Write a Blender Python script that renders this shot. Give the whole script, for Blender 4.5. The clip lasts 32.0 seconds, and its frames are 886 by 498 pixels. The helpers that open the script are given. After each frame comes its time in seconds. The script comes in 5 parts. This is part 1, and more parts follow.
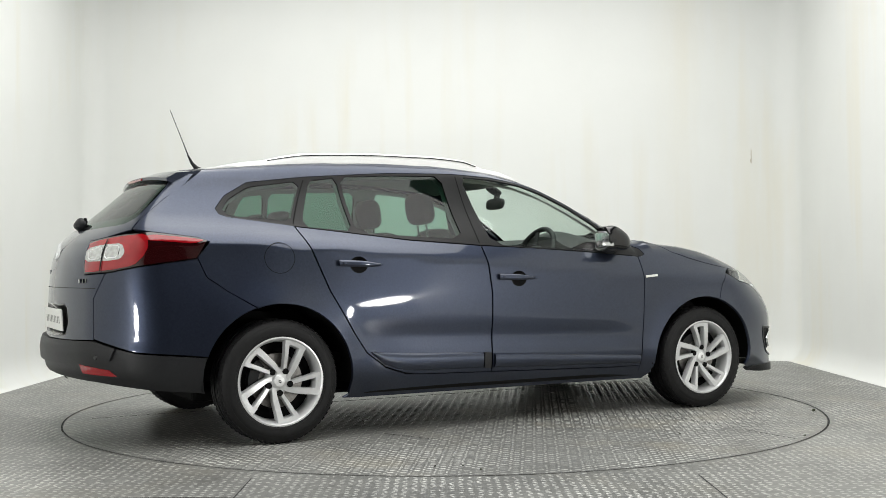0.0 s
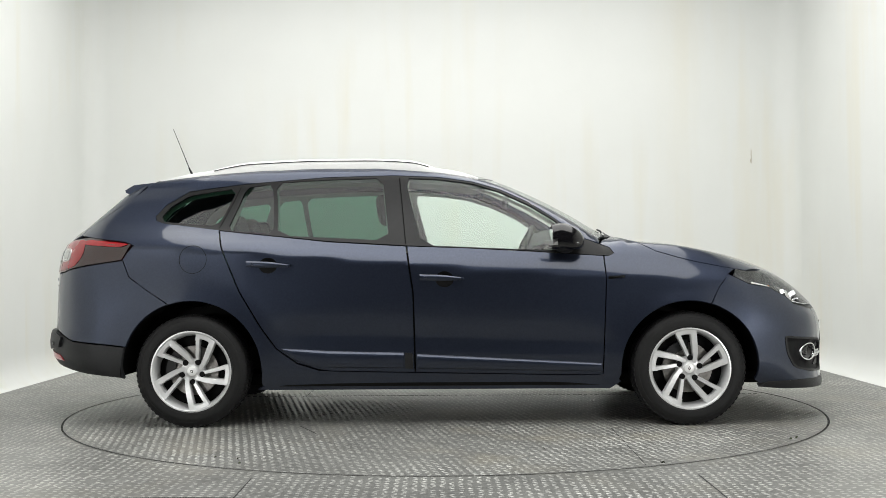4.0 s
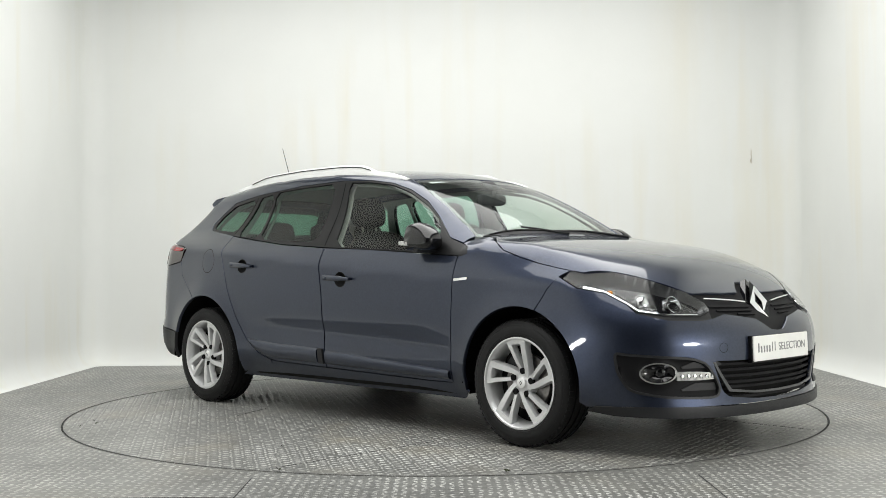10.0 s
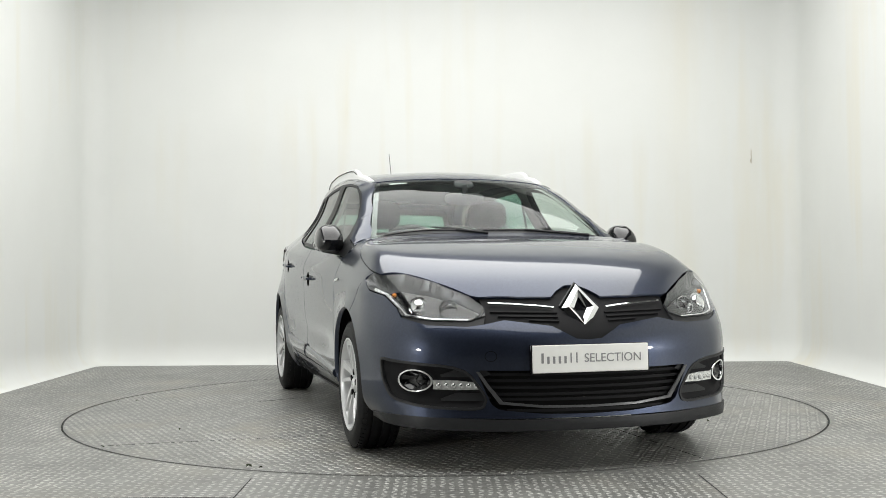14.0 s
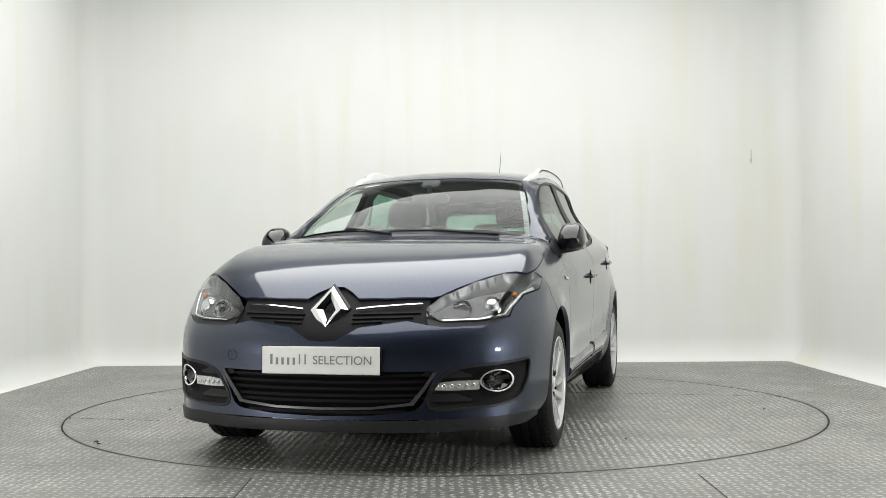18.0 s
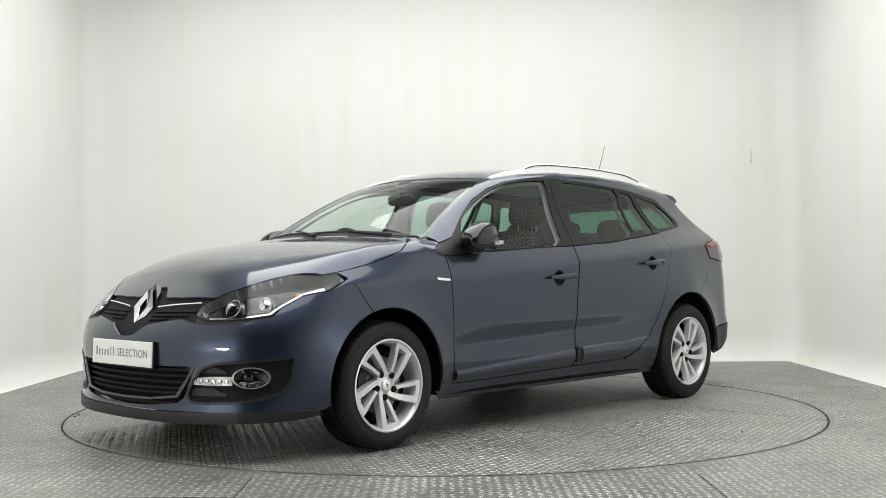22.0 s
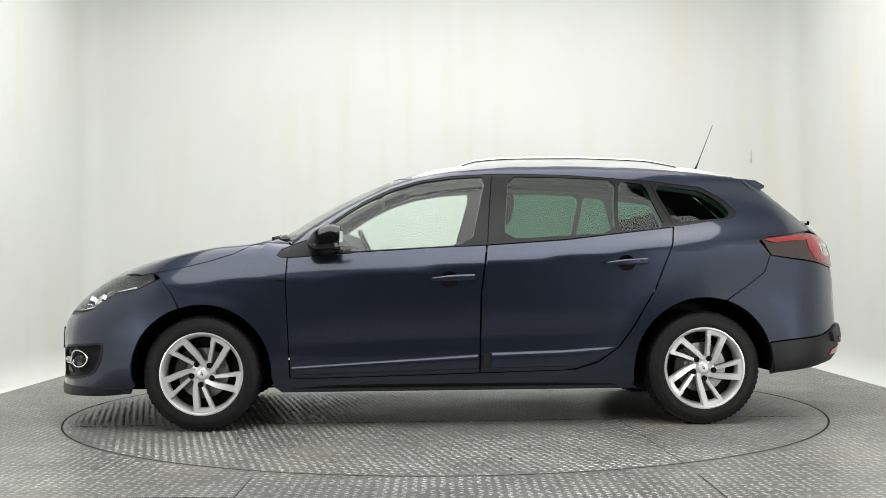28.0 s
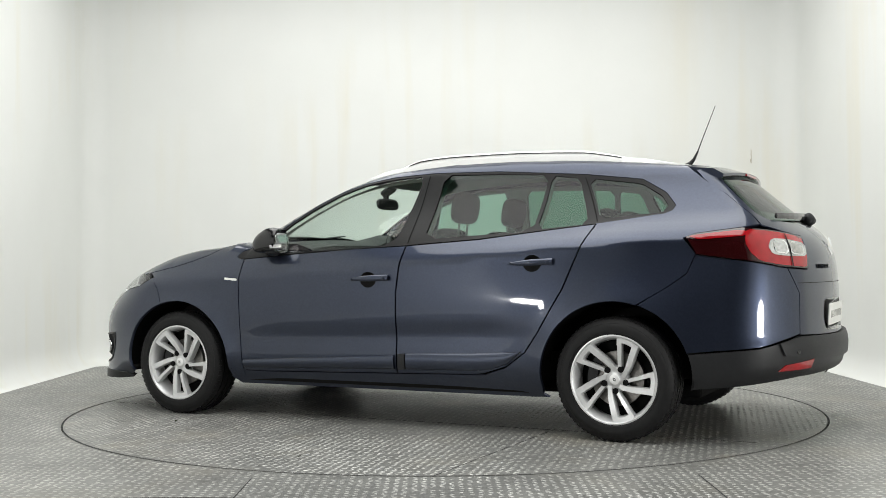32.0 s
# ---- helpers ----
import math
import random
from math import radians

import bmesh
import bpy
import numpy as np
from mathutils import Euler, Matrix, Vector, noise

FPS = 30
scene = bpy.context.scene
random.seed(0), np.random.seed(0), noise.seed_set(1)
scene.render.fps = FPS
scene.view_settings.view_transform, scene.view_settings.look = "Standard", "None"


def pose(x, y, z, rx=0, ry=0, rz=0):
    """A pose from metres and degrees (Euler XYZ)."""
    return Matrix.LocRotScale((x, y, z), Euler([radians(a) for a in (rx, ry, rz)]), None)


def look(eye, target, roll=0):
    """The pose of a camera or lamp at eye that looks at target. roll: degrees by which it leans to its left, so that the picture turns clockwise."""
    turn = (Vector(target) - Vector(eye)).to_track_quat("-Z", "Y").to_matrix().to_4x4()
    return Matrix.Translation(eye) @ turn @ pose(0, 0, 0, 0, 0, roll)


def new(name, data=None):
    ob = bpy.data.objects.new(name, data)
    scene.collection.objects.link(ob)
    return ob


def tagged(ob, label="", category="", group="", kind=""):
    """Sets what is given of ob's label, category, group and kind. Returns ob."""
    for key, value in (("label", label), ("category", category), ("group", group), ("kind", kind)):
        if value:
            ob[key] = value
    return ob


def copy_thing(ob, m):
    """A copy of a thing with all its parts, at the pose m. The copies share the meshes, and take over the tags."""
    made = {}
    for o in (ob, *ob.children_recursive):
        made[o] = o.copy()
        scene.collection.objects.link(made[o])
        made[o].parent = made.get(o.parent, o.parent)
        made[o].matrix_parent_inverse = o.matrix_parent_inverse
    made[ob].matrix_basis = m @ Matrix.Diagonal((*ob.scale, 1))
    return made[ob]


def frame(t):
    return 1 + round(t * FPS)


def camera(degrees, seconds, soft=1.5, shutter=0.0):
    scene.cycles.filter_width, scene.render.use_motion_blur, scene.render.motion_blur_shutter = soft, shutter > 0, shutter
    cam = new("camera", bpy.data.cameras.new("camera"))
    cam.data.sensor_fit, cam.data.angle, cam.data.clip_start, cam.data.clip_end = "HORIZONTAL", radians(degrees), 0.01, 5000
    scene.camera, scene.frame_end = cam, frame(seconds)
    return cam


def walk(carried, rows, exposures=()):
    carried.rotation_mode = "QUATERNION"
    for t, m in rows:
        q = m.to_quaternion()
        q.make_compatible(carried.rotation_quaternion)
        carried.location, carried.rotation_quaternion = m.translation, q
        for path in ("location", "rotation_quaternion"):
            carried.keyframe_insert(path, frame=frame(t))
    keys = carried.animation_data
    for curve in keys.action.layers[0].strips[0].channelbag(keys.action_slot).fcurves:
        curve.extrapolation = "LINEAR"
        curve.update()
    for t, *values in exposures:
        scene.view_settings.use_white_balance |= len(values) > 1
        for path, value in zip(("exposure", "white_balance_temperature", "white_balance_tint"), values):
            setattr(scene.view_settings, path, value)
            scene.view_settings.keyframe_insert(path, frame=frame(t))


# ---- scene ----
# ---- camera: stands still before the turntable ----
EYE = (0.0, -6.772, 0.864)
cam = camera(44.12, 32.0, soft=0.8)
walk(cam, [(0.0, pose(*EYE, 90.96, 0.44, 0.05)), (32.0, pose(*EYE, 90.96, 0.44, 0.05))], exposures=((0.0, 0.0), (32.0, 0.0)))

# ---- light: a wide soft ceiling of light, a small soft box on either side of the camera ----
world = bpy.data.worlds.new("world")
scene.world = world
world.use_nodes = True
world.node_tree.nodes["Background"].inputs[0].default_value = (0.9, 0.95, 0.92, 1)
world.node_tree.nodes["Background"].inputs[1].default_value = 0.05


def area_light(name, eye, target, sx, sy, watts, colour, shape="RECTANGLE"):
    data = bpy.data.lights.new(name, "AREA")
    data.shape, data.size, data.size_y, data.energy, data.color = shape, sx, sy, watts, colour
    ob = new(name, data)
    ob.matrix_world = look(eye, target)
    return ob


area_light("overhead_softbox_light", (0, -1.2, 3.96), (0, -1.1999, 0), 5.0, 6.6, 368, (1.0, 1.0, 0.975))
area_light("left_softbox_light", (-3.05, -4.3, 0.72), (0, -0.6, 0.75), 0.44, 0.22, 25, (1.0, 1.0, 0.985), "ELLIPSE")
area_light("right_softbox_light", (3.0, -3.5, 0.66), (0, -0.6, 0.75), 0.50, 0.24, 27, (1.0, 1.0, 0.985), "ELLIPSE")


# ---- materials ----
def material(name, colour, rough=0.5, metal=0.0, coat=0.0, coat_rough=0.03, spec=0.5, grain=None, bump=None, emit=0.0):
    """A principled surface; grain=(scale, amount) mottles the colour at two scales, bump=(scale, height) gives relief."""
    m = bpy.data.materials.new(name)
    m.use_nodes = True
    nt = m.node_tree
    b = nt.nodes["Principled BSDF"]
    b.inputs["Base Color"].default_value = (*colour, 1)
    b.inputs["Roughness"].default_value, b.inputs["Metallic"].default_value = rough, metal
    b.inputs["Coat Weight"].default_value, b.inputs["Coat Roughness"].default_value = coat, coat_rough
    b.inputs["Specular IOR Level"].default_value = spec
    if emit:
        b.inputs["Emission Color"].default_value, b.inputs["Emission Strength"].default_value = (*colour, 1), emit
    if grain or bump:
        co = nt.nodes.new("ShaderNodeTexCoord")
    if grain:
        mixes = None
        for k, (scale, amount) in enumerate(((grain[0], grain[1]), (grain[0] * 0.11, grain[1] * 0.8))):
            n = nt.nodes.new("ShaderNodeTexNoise")
            n.inputs["Scale"].default_value, n.inputs["Detail"].default_value = scale, 5
            nt.links.new(co.outputs["Object"], n.inputs["Vector"])
            r = nt.nodes.new("ShaderNodeMapRange")
            r.inputs[1].default_value, r.inputs[2].default_value = 0.3, 0.7
            r.inputs[3].default_value, r.inputs[4].default_value = 1 - amount, 1 + amount
            nt.links.new(n.outputs["Fac"], r.inputs[0])
            mx = nt.nodes.new("ShaderNodeMix")
            mx.data_type, mx.blend_type = "RGBA", "MULTIPLY"
            mx.inputs[0].default_value = 1
            if mixes is None:
                mx.inputs[6].default_value = (*colour, 1)
            else:
                nt.links.new(mixes.outputs[2], mx.inputs[6])
            nt.links.new(r.outputs[0], mx.inputs[7])
            mixes = mx
        nt.links.new(mixes.outputs[2], b.inputs["Base Color"])
    if bump:
        n = nt.nodes.new("ShaderNodeTexNoise")
        n.inputs["Scale"].default_value, n.inputs["Detail"].default_value = bump[0], 4
        nt.links.new(co.outputs["Object"], n.inputs["Vector"])
        bp = nt.nodes.new("ShaderNodeBump")
        bp.inputs["Distance"].default_value, bp.inputs["Strength"].default_value = bump[1], 0.6
        nt.links.new(n.outputs["Fac"], bp.inputs["Height"])
        nt.links.new(bp.outputs[0], b.inputs["Normal"])
    return m


def glass(name, tint, face=0.05, haze=0.0):
    """A pane: tinted and clear, glossier towards grazing angles; face is its gloss seen head-on."""
    m = bpy.data.materials.new(name)
    m.use_nodes = True
    nt = m.node_tree
    nt.nodes.remove(nt.nodes["Principled BSDF"])
    tr, gl, lw, pw, mr, mx = (nt.nodes.new(k) for k in ("ShaderNodeBsdfTransparent", "ShaderNodeBsdfGlossy", "ShaderNodeLayerWeight", "ShaderNodeMath", "ShaderNodeMapRange", "ShaderNodeMixShader"))
    tr.inputs[0].default_value = (*tint, 1)
    gl.inputs["Roughness"].default_value = 0.0
    lw.inputs[0].default_value = 0.5
    pw.operation, pw.inputs[1].default_value = "POWER", 5
    mr.inputs[3].default_value, mr.inputs[4].default_value = face, 1.0
    nt.links.new(lw.outputs["Facing"], pw.inputs[0])
    nt.links.new(pw.outputs[0], mr.inputs[0])
    nt.links.new(mr.outputs[0], mx.inputs[0])
    nt.links.new(tr.outputs[0], mx.inputs[1])
    nt.links.new(gl.outputs[0], mx.inputs[2])
    nt.links.new(mx.outputs[0], nt.nodes["Material Output"].inputs[0])
    if haze:
        # a thin pale diffuse film, added to imitate the haze of reflected light
        d, veil = nt.nodes.new("ShaderNodeBsdfDiffuse"), nt.nodes.new("ShaderNodeMixShader")
        d.inputs[0].default_value = (0.75, 0.78, 0.80, 1)
        veil.inputs[0].default_value = haze
        nt.links.new(mx.outputs[0], veil.inputs[1])
        nt.links.new(d.outputs[0], veil.inputs[2])
        nt.links.new(veil.outputs[0], nt.nodes["Material Output"].inputs[0])
    return m


PAINT = material("blue_grey_metallic_paint", (0.032, 0.040, 0.065), 0.40, 0.93, 1.0, 0.05, 0.5, grain=(900, 0.10))
PAINT.node_tree.nodes["Principled BSDF"].inputs["Coat IOR"].default_value = 1.42
# near-black for joints and hidden parts, and for the shade painted inside the wheels
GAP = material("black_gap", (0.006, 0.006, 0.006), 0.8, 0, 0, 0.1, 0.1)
PLASTIC = material("dark_grey_plastic", (0.014, 0.0145, 0.016), 0.45, 0, 0, 0.1, 0.3, grain=(60, 0.1), bump=(900, 0.0004))
TRIM = material("satin_black_trim", (0.009, 0.0092, 0.0098), 0.4, 0, 0, 0.1, 0.22, grain=(40, 0.08))
GLOSS = material("gloss_black", (0.005, 0.005, 0.006), 0.12, 0, 0.6, 0.02, 0.3)
MATT = material("matt_black_grille", (0.007, 0.007, 0.008), 0.6, 0, 0, 0.1, 0.15)
RUBBER = material("tyre_rubber", (0.008, 0.008, 0.0085), 0.6, 0, 0, 0.1, 0.28, grain=(50, 0.2), bump=(350, 0.0006))
ALLOY = material("silver_alloy", (0.62, 0.625, 0.63), 0.34, 0.35, 0.5, 0.08, grain=(80, 0.03))
CHROME = material("chrome", (0.80, 0.81, 0.82), 0.06, 1.0)
SILVER = material("satin_silver_rail", (0.84, 0.845, 0.84), 0.36, 0.2, 0.3, 0.1, grain=(90, 0.02))
STEEL = material("brake_steel", (0.22, 0.21, 0.20), 0.4, 0.9, grain=(60, 0.2))
PLATE = material("white_plate", (0.80, 0.80, 0.77), 0.35, grain=(30, 0.02))
INK = material("dark_ink", (0.05, 0.05, 0.055), 0.5)
GREY_INK = material("grey_ink", (0.22, 0.22, 0.225), 0.5)
GREYTRIM = material("satin_grey_trim", (0.07, 0.071, 0.074), 0.3, 0.3, 0, 0.1, 0.5, grain=(60, 0.08))
CLOTH = material("charcoal_seat_cloth", (0.016, 0.016, 0.018), 0.9, 0, 0, 0.1, 0.2, grain=(120, 0.25), bump=(700, 0.0008))
CABIN = material("charcoal_cabin_plastic", (0.035, 0.035, 0.037), 0.55, 0, 0, 0.1, 0.35, grain=(80, 0.12), bump=(500, 0.0005))
LINING = material("pale_grey_headlining", (0.42, 0.42, 0.40), 0.9, grain=(150, 0.06))
BEIGE = material("grey_pillar_trim", (0.30, 0.30, 0.28), 0.7, grain=(90, 0.06))
RED = material("red_lamp_plastic", (0.28, 0.005, 0.009), 0.10, 0, 0.6, 0.02, grain=(25, 0.15))
DEEPRED = material("smoked_red_lamp_plastic", (0.018, 0.0015, 0.002), 0.08, 0, 1.0, 0.02)
BOWL = material("silver_lamp_bowl", (0.09, 0.092, 0.095), 0.30, 0.6, grain=(40, 0.3))
AMBER = material("amber_bulb", (0.80, 0.28, 0.03), 0.2)
LAMP_WHITE = material("clear_lamp_optics", (0.50, 0.51, 0.50), 0.12, 0.6, 0.5, 0.03, grain=(70, 0.25))
LAMP_CHROME = material("lamp_reflector", (0.74, 0.75, 0.76), 0.12, 1.0, grain=(45, 0.3))
CLEAR = glass("clear_lens", (0.95, 0.96, 0.96), 0.03)
WINDSCREEN = glass("green_tinted_screen", (0.86, 0.93, 0.90), 0.03, haze=0.008)
FRONT_GLASS = glass("light_green_glass", (0.86, 0.94, 0.89), 0.05)
REAR_GLASS = glass("privacy_glass", (0.23, 0.40, 0.32), 0.035)
WALL = material("white_studio_paint", (0.80, 0.812, 0.79), 0.55, 0, 0, 0.1, 0.3, grain=(2.2, 0.012), bump=(40, 0.0006))


def yellowed(m, colour, most, stretch=(3.2, 3.2, 0.22), side=None):
    """Streaks or patches of another tone, thick in places; side=(x0, x1) gathers them towards one end."""
    nt = m.node_tree
    b = nt.nodes["Principled BSDF"]
    was = b.inputs["Base Color"].links[0].from_socket
    co, mp, n, big, r1, r2, mul, mx = (nt.nodes.new(k) for k in ("ShaderNodeTexCoord", "ShaderNodeMapping", "ShaderNodeTexNoise", "ShaderNodeTexNoise", "ShaderNodeMapRange", "ShaderNodeMapRange", "ShaderNodeMath", "ShaderNodeMix"))
    mp.inputs["Scale"].default_value = stretch
    n.inputs["Scale"].default_value, n.inputs["Detail"].default_value = 1.6, 6
    big.inputs["Scale"].default_value, big.inputs["Detail"].default_value = 0.55, 2
    nt.links.new(co.outputs["Object"], mp.inputs["Vector"])
    nt.links.new(mp.outputs[0], n.inputs["Vector"])
    nt.links.new(co.outputs["Object"], big.inputs["Vector"])
    for r, src, lo, hi in ((r1, n, 0.50, 0.72), (r2, big, 0.42, 0.66)):
        r.inputs[1].default_value, r.inputs[2].default_value = lo, hi
        nt.links.new(src.outputs["Fac"], r.inputs[0])
    mul.operation = "MULTIPLY"
    nt.links.new(r1.outputs[0], mul.inputs[0])
    nt.links.new(r2.outputs[0], mul.inputs[1])
    r3 = nt.nodes.new("ShaderNodeMapRange")
    r3.inputs[4].default_value = most
    nt.links.new(mul.outputs[0], r3.inputs[0])
    if side:
        sep, ramp, add = (nt.nodes.new(k) for k in ("ShaderNodeSeparateXYZ", "ShaderNodeMapRange", "ShaderNodeMath"))
        ramp.inputs[1].default_value, ramp.inputs[2].default_value = side
        add.operation = "MULTIPLY"
        nt.links.new(co.outputs["Object"], sep.inputs[0])
        nt.links.new(sep.outputs[0], ramp.inputs[0])
        nt.links.new(ramp.outputs[0], add.inputs[0])
        nt.links.new(r1.outputs[0], add.inputs[1])
        nt.links.new(add.outputs[0], r3.inputs[0])
    mx.data_type = "RGBA"
    nt.links.new(r3.outputs[0], mx.inputs[0])
    nt.links.new(was, mx.inputs[6])
    mx.inputs[7].default_value = (*colour, 1)
    nt.links.new(mx.outputs[2], b.inputs["Base Color"])


yellowed(WALL, (0.74, 0.68, 0.50), 0.34)
yellowed(WALL, (0.78, 0.735, 0.60), 0.75, (1.5, 1.5, 0.12), side=(1.7, 2.9))
CEILING = material("dark_ceiling_paint", (0.07, 0.071, 0.072), 0.8, grain=(3, 0.05))
BACK = material("grey_workshop_wall", (0.014, 0.0145, 0.015), 0.8, grain=(4, 0.15))
FLOOR = material("grey_tread_plate", (0.172, 0.173, 0.163), 0.36, 0.12, 0, 0.1, 0.45, grain=(26, 0.22), bump=(160, 0.0008))
# worn bars; their glints are put into the colour, paler than the plate
TREAD = material("worn_glinting_tread_bars", (0.40, 0.40, 0.38), 0.34, 0.2, 0, 0.1, 0.5, grain=(26, 0.25))
for m in (FLOOR, TREAD):
    yellowed(m, (0.33, 0.30, 0.235), 0.65, (1.3, 1.3, 1.3))
SEAM = material("dark_joint", (0.03, 0.03, 0.03), 0.8)
STAIN = material("tan_stain", (0.42, 0.34, 0.22), 0.7, grain=(30, 0.2))
SPOT = material("dried_leaf", (0.05, 0.06, 0.03), 0.8)


# ---- mesh helpers ----
def unit(v):
    return v / (np.linalg.norm(v, axis=-1, keepdims=True) + 1e-12)


def mesh_of(name, V, F, mat, normals=None, smooth=False):
    me = bpy.data.meshes.new(name)
    me.from_pydata([tuple(map(float, v)) for v in V], [], [tuple(map(int, f)) for f in F])
    if mat:
        me.materials.append(mat)
    if smooth or normals is not None:
        me.polygons.foreach_set("use_smooth", [True] * len(me.polygons))
    if normals is not None:
        me.normals_split_custom_set_from_vertices([tuple(map(float, n)) for n in normals])
    return me


def put(name, me, parent=None, label="", at=None):
    ob = new(name, me)
    if parent:
        ob.parent = parent
    if at is not None:
        ob.matrix_basis = at
    if label:
        ob["label"] = label
    return ob


def part(name, bm, mat, parent, label="", at=None, smooth=None):
    """Link a bmesh as one mesh object under a thing or a part."""
    bmesh.ops.recalc_face_normals(bm, faces=bm.faces)
    me = bpy.data.meshes.new(name)
    bm.to_mesh(me)
    bm.free()
    me.materials.append(mat)
    if smooth:
        me.polygons.foreach_set("use_smooth", [True] * len(me.polygons))
        me.set_sharp_from_angle(angle=radians(smooth))
    return put(name, me, parent, label, at)


def box(bm, c, s, turn=None, bevel=0.0, seg=2):
    m = Matrix.Translation(c) @ (turn or Matrix()) @ Matrix.Diagonal((*s, 1))
    vs = bmesh.ops.create_cube(bm, size=1, matrix=m)["verts"]
    if bevel:
        es = list({e for v in vs for e in v.link_edges})
        bmesh.ops.bevel(bm, geom=es, offset=bevel, segments=seg, affect="EDGES", profile=0.6)
    return bm


def lathe(profile, n=48, axis="y", arc=(0.0, 2 * math.pi), bm=None):
    """Turn a profile of (radius, along) round an axis."""
    bm = bm or bmesh.new()
    full = abs(arc[1] - arc[0] - 2 * math.pi) < 1e-6
    k = n if full else n + 1
    rings = []
    for i in range(k):
        a = arc[0] + (arc[1] - arc[0]) * i / n
        ring = []
        for r, h in profile:
            co = (r * math.cos(a), h, r * math.sin(a)) if axis == "y" else ((r * math.cos(a), r * math.sin(a), h) if axis == "z" else (h, r * math.cos(a), r * math.sin(a)))
            ring.append(bm.verts.new(co))
        rings.append(ring)
    for i in range(n):
        a, b = rings[i], rings[(i + 1) % k]
        for j in range(len(profile) - 1):
            bm.faces.new((a[j], b[j], b[j + 1], a[j + 1]))
    return bm


def tube(bm, pts, r, n=8, r_end=None, flat=1.0):
    """A round bar along points; flat squashes it upward."""
    pts = [Vector(p) for p in pts]
    rings = []
    for i, p in enumerate(pts):
        d = (pts[min(i + 1, len(pts) - 1)] - pts[max(i - 1, 0)]).normalized()
        up = Vector((0, 0, 1)) if abs(d.z) < 0.95 else Vector((1, 0, 0))
        s = d.cross(up).normalized()
        u = s.cross(d)
        rr = r + ((r_end if r_end is not None else r) - r) * i / (len(pts) - 1)
        rings.append([bm.verts.new(p + s * math.cos(2 * math.pi * j / n) * rr + u * math.sin(2 * math.pi * j / n) * rr * flat) for j in range(n)])
    for a, b in zip(rings[:-1], rings[1:]):
        for j in range(n):
            bm.faces.new((a[j], a[(j + 1) % n], b[(j + 1) % n], b[j]))
    bm.faces.new(rings[0][::-1])
    bm.faces.new(rings[-1])
    return bm



# ---- the studio: white cove on three sides, tread-plate floor ----
FX0, FX1, FY0, FY1 = -3.12, 3.08, -8.9, 3.05
TABLE_R = 2.243


def cyclorama():
    path, r, foot = [], 0.20, 0.12
    x0, x1, y1 = FX0 - foot, FX1 + foot, FY1 + foot
    path.append((x0, FY0, 1, 0))
    for cx, cy, a0 in ((x0 + r, y1 - r, math.pi), (x1 - r, y1 - r, math.pi / 2)):
        for i in range(13):
            a = a0 - math.pi / 2 * i / 12
            path.append((cx + r * math.cos(a), cy + r * math.sin(a), -math.cos(a), -math.sin(a)))
    path.append((x1, FY0, -1, 0))
    prof = [(foot, -0.02), (foot, 0.0)] + [(foot - foot * math.sin(a), 0.22 - 0.22 * math.cos(a)) for a in np.linspace(0.12, math.pi / 2, 10)] + [(0.0, z) for z in (0.8, 1.6, 2.4, 3.2, 4.0)]
    prof += [(-0.1, 4.0), (-0.1, -0.02)]
    V, F = [], []
    for x, y, nx, ny in path:
        V += [(x + nx * d, y + ny * d, z) for d, z in prof]
    n = len(prof)
    for i in range(len(path) - 1):
        for j in range(n - 1):
            F.append((i * n + j, (i + 1) * n + j, (i + 1) * n + j + 1, i * n + j + 1))
    me = mesh_of("wall_cove", V, F, WALL, smooth=True)
    me.set_sharp_from_angle(angle=radians(60))
    tagged(put("wall_cove", me), "white painted studio cove with curved foot", "wall", kind="structure")


cyclorama()
bm = box(bmesh.new(), (0, FY0 - 0.1, 2.0), (7.4, 0.2, 4.04))
tagged(part("wall_back", bm, BACK, None), "dim grey workshop wall behind the studio", "wall", kind="structure")
bm = box(bmesh.new(), (0, (FY0 + FY1) / 2, 4.06), (7.4, 13.4, 0.1))
tagged(part("ceiling", bm, CEILING, None), "dark grey studio ceiling", "ceiling", kind="structure")


def plate_with_hole():
    """The fixed floor round the turntable."""
    ring = [(TABLE_R * math.cos(2 * math.pi * i / 160), TABLE_R * math.sin(2 * math.pi * i / 160)) for i in range(160)]
    V, F = [], []
    for x, y in ring:
        k = min((FX1 if x > 0 else FX0) / x if abs(x) > 1e-6 else 99, (FY1 if y > 0 else -3.0) / y if abs(y) > 1e-6 else 99)
        V += [(x, y, 0.0), (x * k, y * k, 0.0), (x, y, -0.03)]
    n = len(ring)
    for i in range(n):
        a, b = 3 * i, 3 * ((i + 1) % n)
        F += [(a, a + 1, b + 1, b), (a + 2, a, b, b + 2)]
    m = len(V)
    V += [(FX0, FY1, 0), (FX1, FY1, 0), (FX0, -3.0, 0), (FX1, -3.0, 0), (FX0, FY0, 0), (FX1, FY0, 0)]
    F.append((m + 2, m + 4, m + 5, m + 3))
    corners = {(1, 1): m + 1, (0, 1): m, (0, 0): m + 2, (1, 0): m + 3}
    for i in range(n):
        p, q = V[3 * i + 1], V[3 * ((i + 1) % n) + 1]
        if abs(p[0] - q[0]) > 1e-6 and abs(p[1] - q[1]) > 1e-6:
            F.append((3 * i + 1, corners[(int(p[0] > 0), int(p[1] > 0))], 3 * ((i + 1) % n) + 1))
    return tagged(put("floor", mesh_of("floor", V, F, FLOOR)), "worn grey raised-tread floor plates", "floor", kind="structure")


